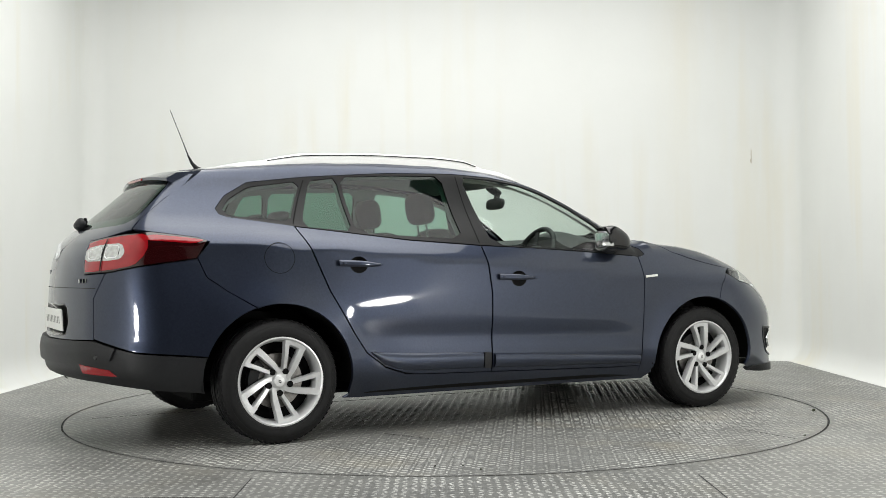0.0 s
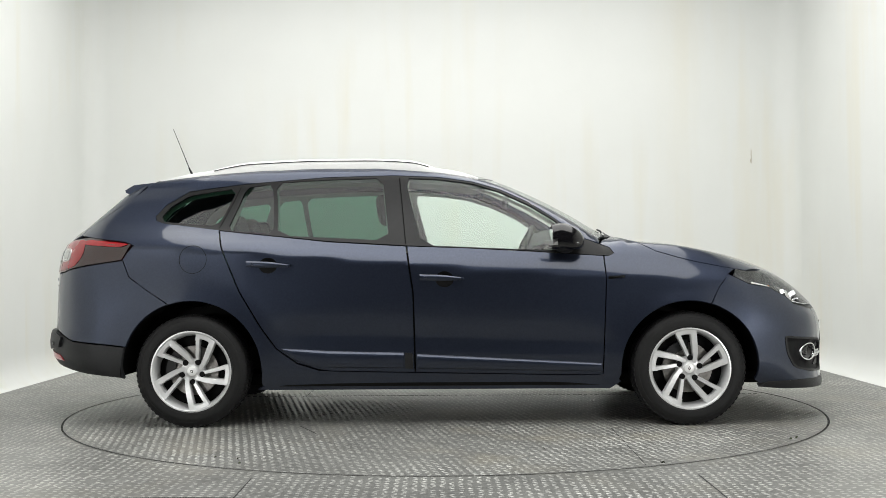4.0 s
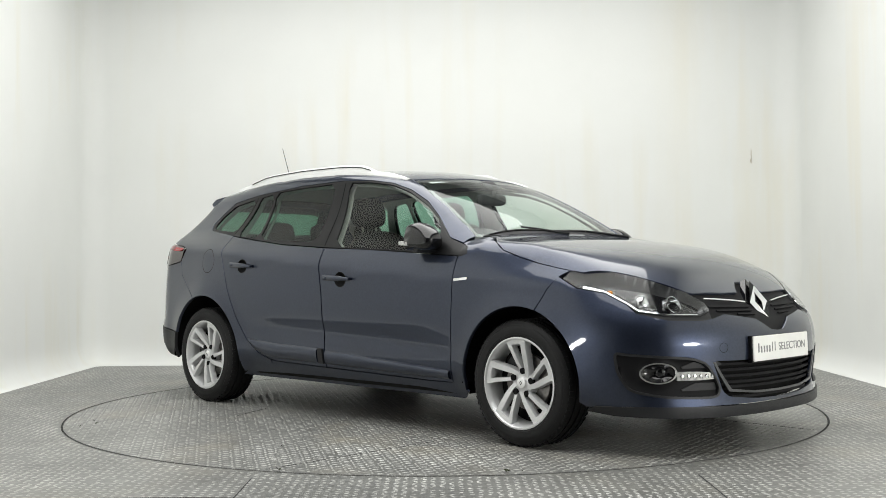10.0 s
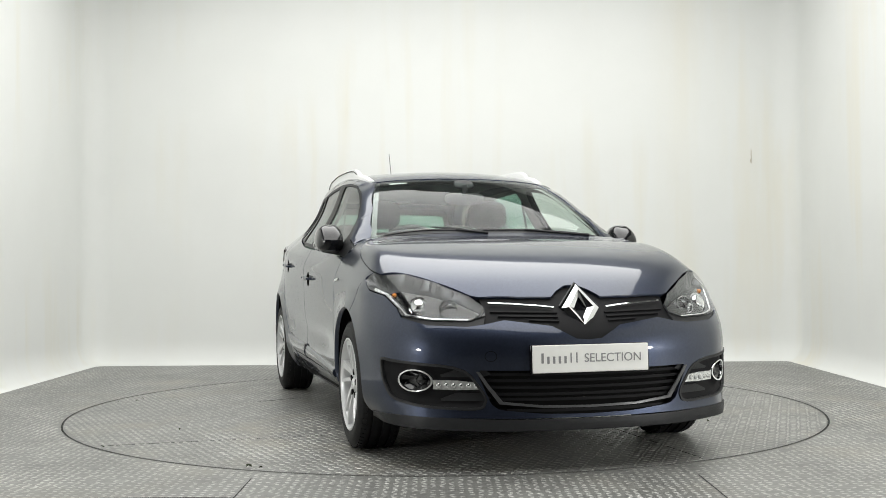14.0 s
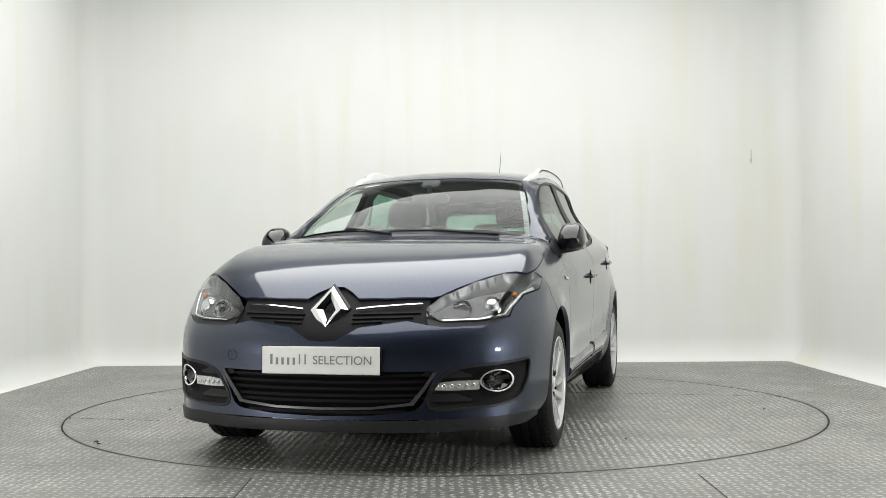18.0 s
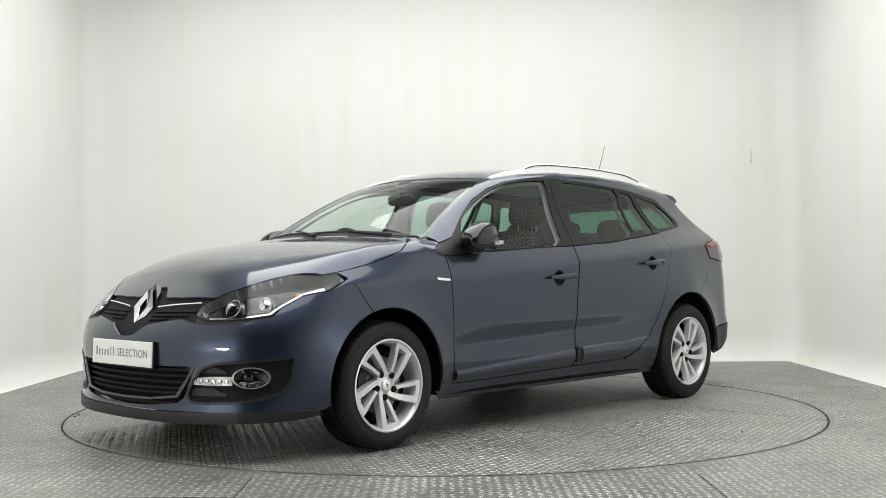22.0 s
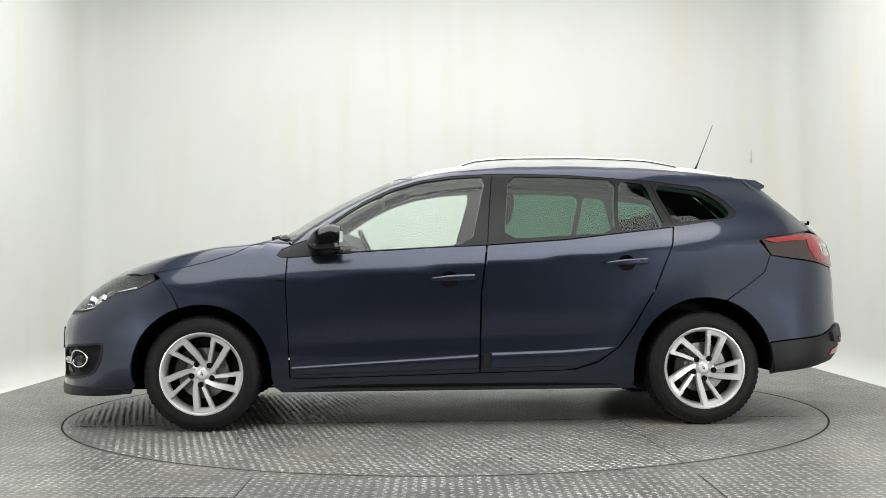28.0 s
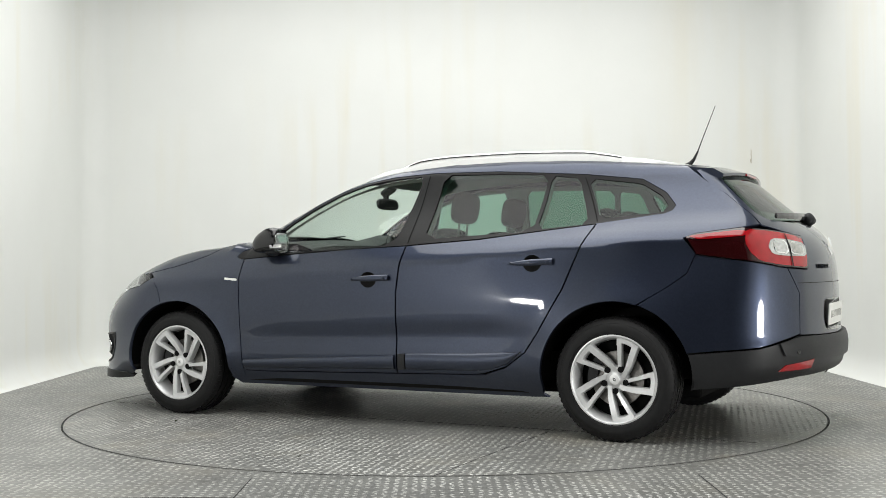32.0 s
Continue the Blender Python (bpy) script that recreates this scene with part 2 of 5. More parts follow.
floor = plate_with_hole()
bm = lathe([(0.0, 0.0), (TABLE_R - 0.012, 0.0), (TABLE_R - 0.012, -0.03)], 160, "z")
bmesh.ops.remove_doubles(bm, verts=bm.verts, dist=1e-5)
ring = lathe([(TABLE_R - 0.009, 0.0022), (TABLE_R - 0.003, 0.0022)], 160, "z")
part("rim_joint", ring, SEAM, floor, "dark joint round the turntable")
turntable = tagged(new("turntable"), "round grey tread-plate turntable set in the floor", "turntable")
part("deck", bm, FLOOR, turntable)
bm = lathe([(0.0, -0.04), (TABLE_R + 0.05, -0.04)], 64, "z")
bmesh.ops.remove_doubles(bm, verts=bm.verts, dist=1e-5)
tagged(part("floor_pit", bm, SEAM, None), "dark pit under the turntable's rim", "floor", kind="structure")


def treads(name, parent, keep, label, seed, lean):
    """Raised bars, set crosswise in turn, all over a plate."""
    rng = np.random.default_rng(seed)
    pitch = 0.037
    gx, gy = np.meshgrid(np.arange(-4.6, 4.6, pitch), np.arange(-4.6, 4.6, pitch), indexing="ij")
    odd = ((np.arange(gx.shape[0])[:, None] + np.arange(gx.shape[1])[None, :]) % 2).ravel()
    gx, gy = gx.ravel() * math.cos(lean) - gy.ravel() * math.sin(lean), gx.ravel() * math.sin(lean) + gy.ravel() * math.cos(lean)
    gx, gy = gx + rng.normal(0, 0.0016, len(gx)), gy + rng.normal(0, 0.0016, len(gy))
    wear = sum(np.sin(gx * f * math.cos(p) + gy * f * math.sin(p) + p * 7) for f, p in ((1.1, 0.4), (1.9, 1.7), (2.7, 2.9), (4.3, 0.9), (6.1, 2.2))) / 5
    ok = keep(gx, gy) & (rng.uniform(0, 1, len(gx)) > 0.04 + 0.10 * np.clip(wear * 2, 0, 1))
    wear = wear[ok]
    gx, gy, odd = gx[ok], gy[ok], odd[ok]
    a = np.where(odd == 1, radians(45), radians(-45)) + lean + rng.normal(0, 0.03, len(gx))
    L, W, Z = 0.0160, 0.0058, 0.0032 * rng.uniform(0.6, 1.15, len(gx)) * np.clip(0.85 - 0.9 * wear, 0.35, 1.2)
    lx = np.array([-L, -L * 0.5, L * 0.5, L, L * 0.5, -L * 0.5, -L * 0.55, L * 0.55])
    ly = np.array([0, -W, -W, 0, W, W, 0, 0])
    lz = np.array([0, 0, 0, 0, 0, 0, 1, 1])
    c, s = np.cos(a)[:, None], np.sin(a)[:, None]
    V = np.stack([gx[:, None] + c * lx - s * ly, gy[:, None] + s * lx + c * ly, Z[:, None] * lz + 0.0002], 2).reshape(-1, 3)
    tris = np.array([(0, 1, 6), (1, 2, 7), (1, 7, 6), (2, 3, 7), (3, 4, 7), (4, 5, 6), (4, 6, 7), (5, 0, 6)])
    T = (tris[None] + (np.arange(len(gx)) * 8)[:, None, None]).reshape(-1, 3)
    me = bpy.data.meshes.new(name)
    me.vertices.add(len(V))
    me.vertices.foreach_set("co", V.ravel())
    me.loops.add(T.size)
    me.loops.foreach_set("vertex_index", T.ravel())
    me.polygons.add(len(T))
    me.polygons.foreach_set("loop_start", np.arange(0, T.size, 3))
    me.update()
    me.validate()
    me.materials.append(TREAD)
    return tagged(put(name, me, parent, label), kind="stuff")


treads("tread_relief", floor, lambda x, y: (x * x + y * y > (TABLE_R + 0.02) ** 2) & (x > FX0 + 0.04) & (x < FX1 - 0.03) & (y > -3.6) & (y < FY1 - 0.03), "raised bars of the tread plate", 3, 0.0)
treads("tread_relief", turntable, lambda x, y: (x * x + y * y < (TABLE_R - 0.025) ** 2), "raised bars of the turntable", 4, 0.21)


def strip(name, a, b, width, mat, parent=None, label="", z=0.0006):
    """A thin flat joint line on the floor."""
    a, b = Vector((*a, 0)), Vector((*b, 0))
    m = (a + b) / 2
    bm = box(bmesh.new(), (0, 0, 0), ((b - a).length, width, 0.0012))
    return part(name, bm, mat, parent, label, at=Matrix.Translation((m.x, m.y, z)) @ Matrix.Rotation(math.atan2((b - a).y, (b - a).x), 4, "Z"))


for x in (-0.80, 1.045):
    strip("plate_joint", (x, -2.245), (x, -8.8), 0.005, SEAM, floor)
strip("plate_joint", (-3.1, -2.62), (-0.80, -2.62), 0.003, SEAM, floor)
for a, b in (((-0.78, -0.785), (-0.645, -1.087)), ((-0.945, 2.03), (-0.945, 0.6)), ((-2.0, 0.62), (2.1, 0.62)), ((0.9, -2.0), (0.9, -0.9))):
    strip("deck_joint", a, b, 0.004, SEAM, turntable)


SCRAPS = []


def flake(x, y, size, mat, seed, name, label, category):
    """A curled dry scrap lying on the deck and turning with it."""
    rng = random.Random(seed)
    bm = bmesh.new()
    c = bm.verts.new((0, 0, 0.009))
    ring = [bm.verts.new((math.cos(k * 0.9) * size * rng.uniform(0.4, 1.2), math.sin(k * 0.9) * size * rng.uniform(0.3, 0.8), rng.uniform(0.003, 0.016))) for k in range(7)]
    for k in range(7):
        bm.faces.new((c, ring[k], ring[(k + 1) % 7]))
    bmesh.ops.solidify(bm, geom=bm.faces[:], thickness=0.0012)
    at = pose(x, y, 0.001, 0, 0, rng.uniform(0, 360))
    ob = tagged(part(name, bm, mat, None, at=at), label, category, group=category + " litter on the turntable")
    SCRAPS.append((ob, at))


for k, (x, y, size) in enumerate(((1.712, -1.355, 0.020), (1.76, -1.31, 0.011), (-0.905, -1.835, 0.017), (-0.88, -1.955, 0.009), (0.974, -1.986, 0.016), (0.49, -1.61, 0.010), (-1.02, -1.80, 0.008), (1.1, 1.2, 0.012), (-0.2, 1.9, 0.010))):
    flake(x, y, size, SPOT, 40 + k, "leaf_scrap", "small dry dark leaf scrap lying on the turntable", "leaf")
flake(-0.70, -0.365, 0.028, PLATE, 77, "paper_scrap", "small crumpled white paper scrap under the car", "paper scrap")
flake(0.93, 0.20, 0.030, PLATE, 78, "paper_scrap", "small crumpled white paper scrap under the car", "paper scrap")
bm = box(bmesh.new(), (2.804, FY1 + 0.117, 1.852), (0.004, 0.004, 0.123))
box(bm, (2.801, FY1 + 0.117, 1.813), (0.006, 0.004, 0.03))
tagged(part("wall_scratch", bm, STAIN, None), "thin tan scratch in the white wall paint", "scratch", kind="structure")

# ---- the car's outer form: x forward, y to its left, z up, origin on the ground midway between the axles ----
def pchip(xs, ys, x):
    """Smooth curve through the knots with no overshoot."""
    xs, ys = np.asarray(xs, float), np.asarray(ys, float)
    h = np.diff(xs)
    d = np.diff(ys) / h
    m = np.zeros(len(xs))
    both = d[:-1] * d[1:] > 0
    w1, w2 = 2 * h[1:] + h[:-1], h[1:] + 2 * h[:-1]
    with np.errstate(divide="ignore", invalid="ignore"):
        m[1:-1] = np.where(both, (w1 + w2) / (w1 / d[:-1] + w2 / d[1:]), 0)
    m[0], m[-1] = d[0], d[-1]
    x = np.clip(x, xs[0], xs[-1])
    i = np.clip(np.searchsorted(xs, x) - 1, 0, len(xs) - 2)
    t = (x - xs[i]) / h[i]
    return ys[i] * (1 + 2 * t) * (1 - t) ** 2 + m[i] * h[i] * t * (1 - t) ** 2 + ys[i + 1] * t * t * (3 - 2 * t) + m[i + 1] * h[i] * t * t * (t - 1)


def smax(a, b, k):
    h = np.clip(0.5 + 0.5 * (a - b) / k, 0, 1)
    return b + (a - b) * h + k * h * (1 - h)


def belt(x):
    return pchip((-2.3, -1.6, -1.18, -0.17, 0.5, 0.9, 2.3), (1.15, 1.13, 1.08, 0.992, 0.96, 0.935, 0.80), x)


def crease(x):
    return pchip((-2.3, -1.65, -1.18, -0.17, 0.5, 0.9, 1.6, 2.3), (1.02, 0.995, 0.968, 0.885, 0.835, 0.81, 0.775, 0.72), x)


# stations along the car and, for each, the half width at seven heights
STATIONS = (-2.35, -2.1, -1.85, -1.6, -1.35, -1.0, -0.2, 0.5, 0.9, 1.35, 1.65, 1.9, 2.2)
WIDTHS = {
    "low": (0.740, 0.750, 0.760, 0.775, 0.785, 0.775, 0.775, 0.775, 0.780, 0.790, 0.790, 0.790, 0.790),
    "sill": (0.770, 0.795, 0.820, 0.850, 0.862, 0.855, 0.845, 0.845, 0.852, 0.872, 0.872, 0.865, 0.860),
    "door": (0.770, 0.800, 0.832, 0.868, 0.885, 0.875, 0.862, 0.862, 0.868, 0.886, 0.882, 0.872, 0.860),
    "mid": (0.755, 0.790, 0.825, 0.862, 0.885, 0.884, 0.875, 0.873, 0.872, 0.884, 0.876, 0.862, 0.840),
    "crease": (0.720, 0.760, 0.788, 0.815, 0.844, 0.868, 0.876, 0.874, 0.868, 0.866, 0.858, 0.843, 0.810),
    "belt": (0.570, 0.600, 0.630, 0.660, 0.702, 0.760, 0.812, 0.815, 0.810, 0.800, 0.785, 0.770, 0.750),
    "waist": (0.480, 0.505, 0.535, 0.570, 0.608, 0.650, 0.690, 0.680, 0.670, 0.670, 0.670, 0.670, 0.670),
    "roof": (0.440, 0.470, 0.500, 0.525, 0.555, 0.588, 0.602, 0.590, 0.570, 0.560, 0.560, 0.560, 0.560),
}


def side_width(x, z):
    """Half width of the body."""
    c, b = crease(x), belt(x)
    zs = np.stack([0 * x + 0.16, 0 * x + 0.30, 0 * x + 0.46, 0 * x + 0.64, c - 0.012, b, 0.52 * b + 0.48 * 1.40, 0 * x + 1.40], 1)
    ys = np.stack([pchip(STATIONS, w, x) for w in WIDTHS.values()], 1)
    h = np.diff(zs, axis=1)
    d = np.diff(ys, axis=1) / h
    m = np.zeros_like(ys)
    m[:, 1:-1] = (d[:, :-1] * h[:, 1:] + d[:, 1:] * h[:, :-1]) / (h[:, 1:] + h[:, :-1])
    m[:, 0], m[:, -1] = d[:, 0], d[:, -1]
    zc = np.clip(z, zs[:, 0] - 0.05, zs[:, -1] + 0.2)
    i = np.clip((zc[:, None] > zs).sum(1) - 1, 0, 6)
    r = np.arange(len(x))
    hh = h[r, i]
    t = np.clip((zc - zs[r, i]) / hh, -0.5, 1.8)
    m0, m1 = m[r, i] * hh, m[r, i + 1] * hh
    # the shoulder has a soft crease: flat above it, hollow below it
    m1 = np.where(i == 3, -0.02 * hh, m1)
    m0 = np.where(i == 4, -0.28 * hh, m0)
    inside = ys[r, i] * (1 + 2 * t) * (1 - t) ** 2 + m0 * t * (1 - t) ** 2 + ys[r, i + 1] * t * t * (3 - 2 * t) + m1 * t * t * (t - 1)
    straight = np.where(t > 1, ys[r, i + 1] + m1 * (t - 1), ys[r, i] + m0 * t)
    # the arches flare out towards the wheels
    flare = 0
    for cx, r0, w, most in ((1.3515, 0.368, 0.115, 0.013), (-1.3515, 0.384, 0.140, 0.015)):
        flare = flare + most * np.clip((r0 + w - np.hypot(x - cx, z - 0.305)) / w, 0, 1) ** 1.8
    # the doors are hollow over their mouldings
    hollow = 0.009 * np.exp(-((z - 0.490 + 0.03 * x) / 0.055) ** 2) * np.clip((x + 1.0) / 0.35, 0, 1) * np.clip((0.95 - x) / 0.30, 0, 1)
    return np.where((t > 1) | (t < 0), straight, inside) + flare - hollow


def nose(y, z):
    """Foremost x."""
    c = pchip((0.10, 0.15, 0.20, 0.30, 0.50, 0.58, 0.64, 0.70, 0.76, 0.82, 0.95), (2.18, 2.235, 2.245, 2.236, 2.242, 2.226, 2.19, 2.138, 2.08, 2.01, 1.75), z)
    a = np.abs(y)
    return c - 0.45 * a ** 2.6 - 0.9 * np.maximum(a - 0.66, 0) ** 2 * 3


def tail(y, z):
    """Rearmost x (negative)."""
    c = pchip((0.12, 0.24, 0.30, 0.37, 0.47, 0.52, 0.60, 0.80, 0.92, 1.00, 1.05, 1.12, 1.30, 1.36, 1.6),
              (-2.00, -2.14, -2.25, -2.305, -2.315, -2.30, -2.295, -2.285, -2.266, -2.230, -2.187, -2.098, -1.888, -1.825, -1.55), z)
    a = np.abs(y)
    return c + 0.345 * a ** 2.2 + 1.1 * np.maximum(a - 0.5, 0) ** 2


def top(x, y):
    """Highest z: bonnet, windscreen and roof."""
    c = pchip((-2.3, -1.8, -1.6, -1.3, -1.0, -0.65, -0.3, 0.0, 0.15, 0.30, 0.5, 0.75, 0.92, 1.0, 1.08, 1.3, 1.5, 1.65, 1.8, 1.95, 2.05, 2.12, 2.3),
              (1.33, 1.375, 1.403, 1.437, 1.460, 1.472, 1.470, 1.452, 1.432, 1.395, 1.315, 1.19, 1.088, 1.044, 1.022, 1.000, 0.966, 0.932, 0.888, 0.830, 0.777, 0.732, 0.6), x)
    a = np.abs(y)
    roof = np.clip((0.25 - x) / 0.6, 0, 1)
    screen = np.clip((1.02 - x) / 0.12, 0, 1) * (1 - roof)
    bonnet = 1 - np.clip((1.02 - x) / 0.12, 0, 1)
    return c - roof * 0.125 * a ** 2.2 - screen * 0.21 * a ** 2.2 - bonnet * np.interp(x, (1.3, 1.8), (0.05, 0.08)) * a ** 2.3


def body(P):
    """Below zero inside the car, about the distance in metres."""
    x, y, z = P[:, 0], np.abs(P[:, 1]), P[:, 2]
    f = smax(y - side_width(x, z), (z - top(x, y)) * 0.8, 0.05)
    f = smax(f, (tail(y, z) - x) * 0.85, 0.07)
    return smax(f, (x - nose(y, z)) * 0.85, 0.09)


def cast(O, N, far=1.9, near=0.25):
    """The outermost point of the body along N over each point O."""
    lo, hi = np.full(len(O), near), np.full(len(O), far)
    for _ in range(22):
        mid = (lo + hi) / 2
        inside = body(O + N * mid[:, None]) < 0
        lo, hi = np.where(inside, mid, lo), np.where(inside, hi, mid)
    return O + N * ((lo + hi) / 2)[:, None]


def outward(P):
    """Unit normal of the body's form."""
    e, g = 0.006, np.zeros_like(P)
    for k in range(3):
        d = np.zeros(3)
        d[k] = e
        g[:, k] = body(P + d) - body(P - d)
    return g / (np.linalg.norm(g, axis=1)[:, None] + 1e-12)

# ---- panels: an outline drawn in one view and laid on the car's form ----
from mathutils.geometry import delaunay_2d_cdt  # noqa: E402

AXLE = 1.3515


def cast_view(view, uv):
    """Start points and directions for outline coordinates of a view: side (x, z), top (x, y), front/rear (angle round the nose or the tail, z)."""
    u, v = uv[:, 0], uv[:, 1]
    o, one = 0 * u, 0 * u + 1
    if view == "side":
        return np.stack([u, o, v], 1), np.stack([o, one, o], 1)
    if view == "top":
        return np.stack([u, v, o], 1), np.stack([o, o, one], 1)
    s = 1 if view == "front" else -1
    return np.stack([o + 1.2 * s, o, v], 1), np.stack([s * np.cos(u), np.sin(u), o], 1)


def to_view(view, pts):
    """Points (x, y, z) as outline coordinates of a view."""
    out = []
    for x, y, z in pts:
        if view == "side":
            out.append((x, z))
        elif view == "top":
            out.append((x, y))
        elif view == "front":
            out.append((math.atan2(y, x - 1.2), z))
        else:
            out.append((math.atan2(y, -(x + 1.2)), z))
    return out


def on_body(view, uv, off=0.0):
    O, N = cast_view(view, np.asarray(uv, float))
    P = cast(O, N, 1.9, 0.55 if view == "top" else 0.2)
    n = outward(P)
    return P + n * off, n


def inside(poly, pts):
    x, y = pts[:, 0], pts[:, 1]
    c = np.zeros(len(pts), bool)
    q = np.roll(poly, 1, 0)
    for (x1, y1), (x2, y2) in zip(poly, q):
        if y1 != y2:
            c ^= ((y1 > y) != (y2 > y)) & (x < (x2 - x1) * (y - y1) / (y2 - y1) + x1)
    return c


def rounded(poly, times=1, cut=0.25):
    p = np.asarray(poly, float)
    for _ in range(times):
        q = np.roll(p, -1, 0)
        p = np.stack([p + (q - p) * cut, p + (q - p) * (1 - cut)], 1).reshape(-1, 2)
    return p


def dense(poly, h):
    out = []
    for a, b in zip(poly, np.roll(poly, -1, 0)):
        k = max(1, int(math.ceil(np.linalg.norm(b - a) / h)))
        out += [a + (b - a) * i / k for i in range(k)]
    return np.array(out)


def shrunk(p, d):
    """Move a closed outline inward by d."""
    if not d:
        return p
    area = np.sum(p[:, 0] * np.roll(p[:, 1], -1) - np.roll(p[:, 0], -1) * p[:, 1])
    a, b = unit(p - np.roll(p, 1, 0)), unit(np.roll(p, -1, 0) - p)
    n = unit(np.stack([-(a + b)[:, 1], (a + b)[:, 0]], 1)) * (1 if area > 0 else -1)
    k = 1 / np.maximum(np.sqrt((1 + np.sum(a * b, 1)) / 2), 0.5)
    return p + n * (d * k)[:, None]


def skin(view, outline, h=0.035, gap=0.0014, off=0.0, fold=0.012, holes=(), dish=0.0, slope=0.025):
    """Vertices, faces and normals of a panel whose edges fold inward."""
    loops = [shrunk(dense(np.asarray(outline, float), h * 0.7), gap)] + [dense(np.asarray(q, float), h * 0.7) for q in holes]
    pts, edges, at = [], [], 0
    for l in loops:
        pts += [tuple(q) for q in l]
        edges += [(at + i, at + (i + 1) % len(l)) for i in range(len(l))]
        at += len(l)
    lo, hi = loops[0].min(0), loops[0].max(0)
    g = np.stack(np.meshgrid(np.arange(lo[0] + h / 2, hi[0], h), np.arange(lo[1] + h / 2, hi[1], h), indexing="ij"), 2).reshape(-1, 2)
    g = g[inside(loops[0], g)]
    for l in loops[1:]:
        g = g[~inside(l, g)]
    rim = np.array(pts)
    if len(g):
        g = g[np.min(np.linalg.norm(g[:, None] - rim[None], axis=2), 1) > h * 0.45]
        pts += [tuple(q) for q in g]
    v2, _, f2, *_ = delaunay_2d_cdt([Vector(q) for q in pts], edges, [], 0, 1e-7)
    v2 = np.array([tuple(q) for q in v2])
    f2 = np.array([f for f in f2 if len(f) == 3])
    mid = v2[f2].mean(1)
    ok = inside(loops[0], mid)
    for l in loops[1:]:
        ok &= ~inside(l, mid)
    f2 = f2[ok]
    P, n = on_body(view, v2, off)
    if dish:
        P = P - n * (dish * np.clip(np.min(np.linalg.norm(v2[:, None] - rim[None], axis=2), 1) / slope, 0, 1) ** 0.7)[:, None]
    # turn all faces outward
    fn = np.cross(P[f2[:, 1]] - P[f2[:, 0]], P[f2[:, 2]] - P[f2[:, 0]])
    flip = np.sum(fn * n[f2[:, 0]], 1) < 0
    f2[flip] = f2[flip][:, ::-1]
    V, F, N = [P], [tuple(f) for f in f2], [n]
    if fold:
        count = {}
        for a, b, c in f2:
            for e in ((a, b), (b, c), (c, a)):
                count[e] = 1
        border = [e for e in count if (e[1], e[0]) not in count]
        base = len(P)
        for k, (a, b) in enumerate(border):
            fp = np.array([P[a], P[b], P[b] - n[b] * fold, P[a] - n[a] * fold])
            d = np.cross(P[b] - P[a], -n[a])
            d = -d / (np.linalg.norm(d) + 1e-9)
            V.append(fp)
            N.append(np.stack([unit(n[a] * 0.5 + d), unit(n[b] * 0.5 + d), d, d]))
            i = base + 4 * k
            F.append((i + 1, i, i + 3, i + 2))
    return np.concatenate(V), F, np.concatenate(N)


def panel(name, view, outline, mat, parent, label="", sides=1, **kw):
    """A panel as one part; sides=2 makes the mirrored one too."""
    V, F, N = skin(view, outline, **kw)
    if kw.get("dish"):
        N = None
    m = np.array((1, -1, 1))
    if sides == -1:
        return put(name, mesh_of(name, V * m, [f[::-1] for f in F], mat, None if N is None else N * m, True), parent, label)
    made = [put(name, mesh_of(name, V, F, mat, N, True), parent[0] if isinstance(parent, (list, tuple)) else parent, label)]
    if sides == 2:
        made.append(put(name, mesh_of(name, V * m, [f[::-1] for f in F], mat, None if N is None else N * m, True), parent[1] if isinstance(parent, (list, tuple)) else parent, label))
    return made if sides == 2 else made[0]


def arch(cx, r, a0, a1, n=14, cz=0.305):
    return [(cx + r * math.cos(radians(a)), cz + r * math.sin(radians(a))) for a in np.linspace(a0, a1, n)]


def both(half):
    """A closed outline from its half on the car's left, listed from the middle outward and back to the middle."""
    return [(u, v) for u, v in half] + [(-u, v) for u, v in half[::-1] if abs(u) > 1e-6]


def both_top(half):
    return [(u, v) for u, v in half] + [(u, -v) for u, v in half[::-1] if abs(v) > 1e-6]


car = tagged(new("estate_car"), "dark blue-grey metallic estate car standing on the turntable", "car")

# lines shared by neighbouring panels
BONNET_EDGE = [(0.965, 0.575), (1.04, 0.68), (1.11, 0.75), (1.184, 0.785), (1.304, 0.798), (1.42, 0.804), (1.55, 0.806), (1.615, 0.80)]
EDGE3 = on_body("top", BONNET_EDGE)[0]
LAMP_TOP = on_body("top", [(1.618, 0.800), (1.685, 0.786), (1.785, 0.694), (1.907, 0.586), (2.025, 0.469)])[0]
LAMP3 = [(1.600, 0.838, 0.805)] + [(float(x), float(y), float(z) - 0.001) for x, y, z in LAMP_TOP] + [(2.088, 0.42, 0.690), (2.12, 0.428, 0.655),
         (2.118, 0.497, 0.634), (2.045, 0.648, 0.637), (1.945, 0.748, 0.655), (1.90, 0.757, 0.69), (1.80, 0.786, 0.742), (1.68, 0.836, 0.764)]
ROOF_EDGE = [(0.235, 0.520), (0.15, 0.545), (0.0, 0.556), (-0.4, 0.558), (-0.9, 0.545), (-1.3, 0.520), (-1.635, 0.485)]
ROOF3 = on_body("top", ROOF_EDGE)[0]
DLO_TOP = [(0.793, 1.018), (0.637, 1.135), (0.504, 1.224), (0.346, 1.298), (0.188, 1.345), (-0.003, 1.373), (-0.258, 1.385), (-0.642, 1.377), (-1.128, 1.341), (-1.426, 1.306), (-1.551, 1.233), (-1.608, 1.165), (-1.597, 1.138)]
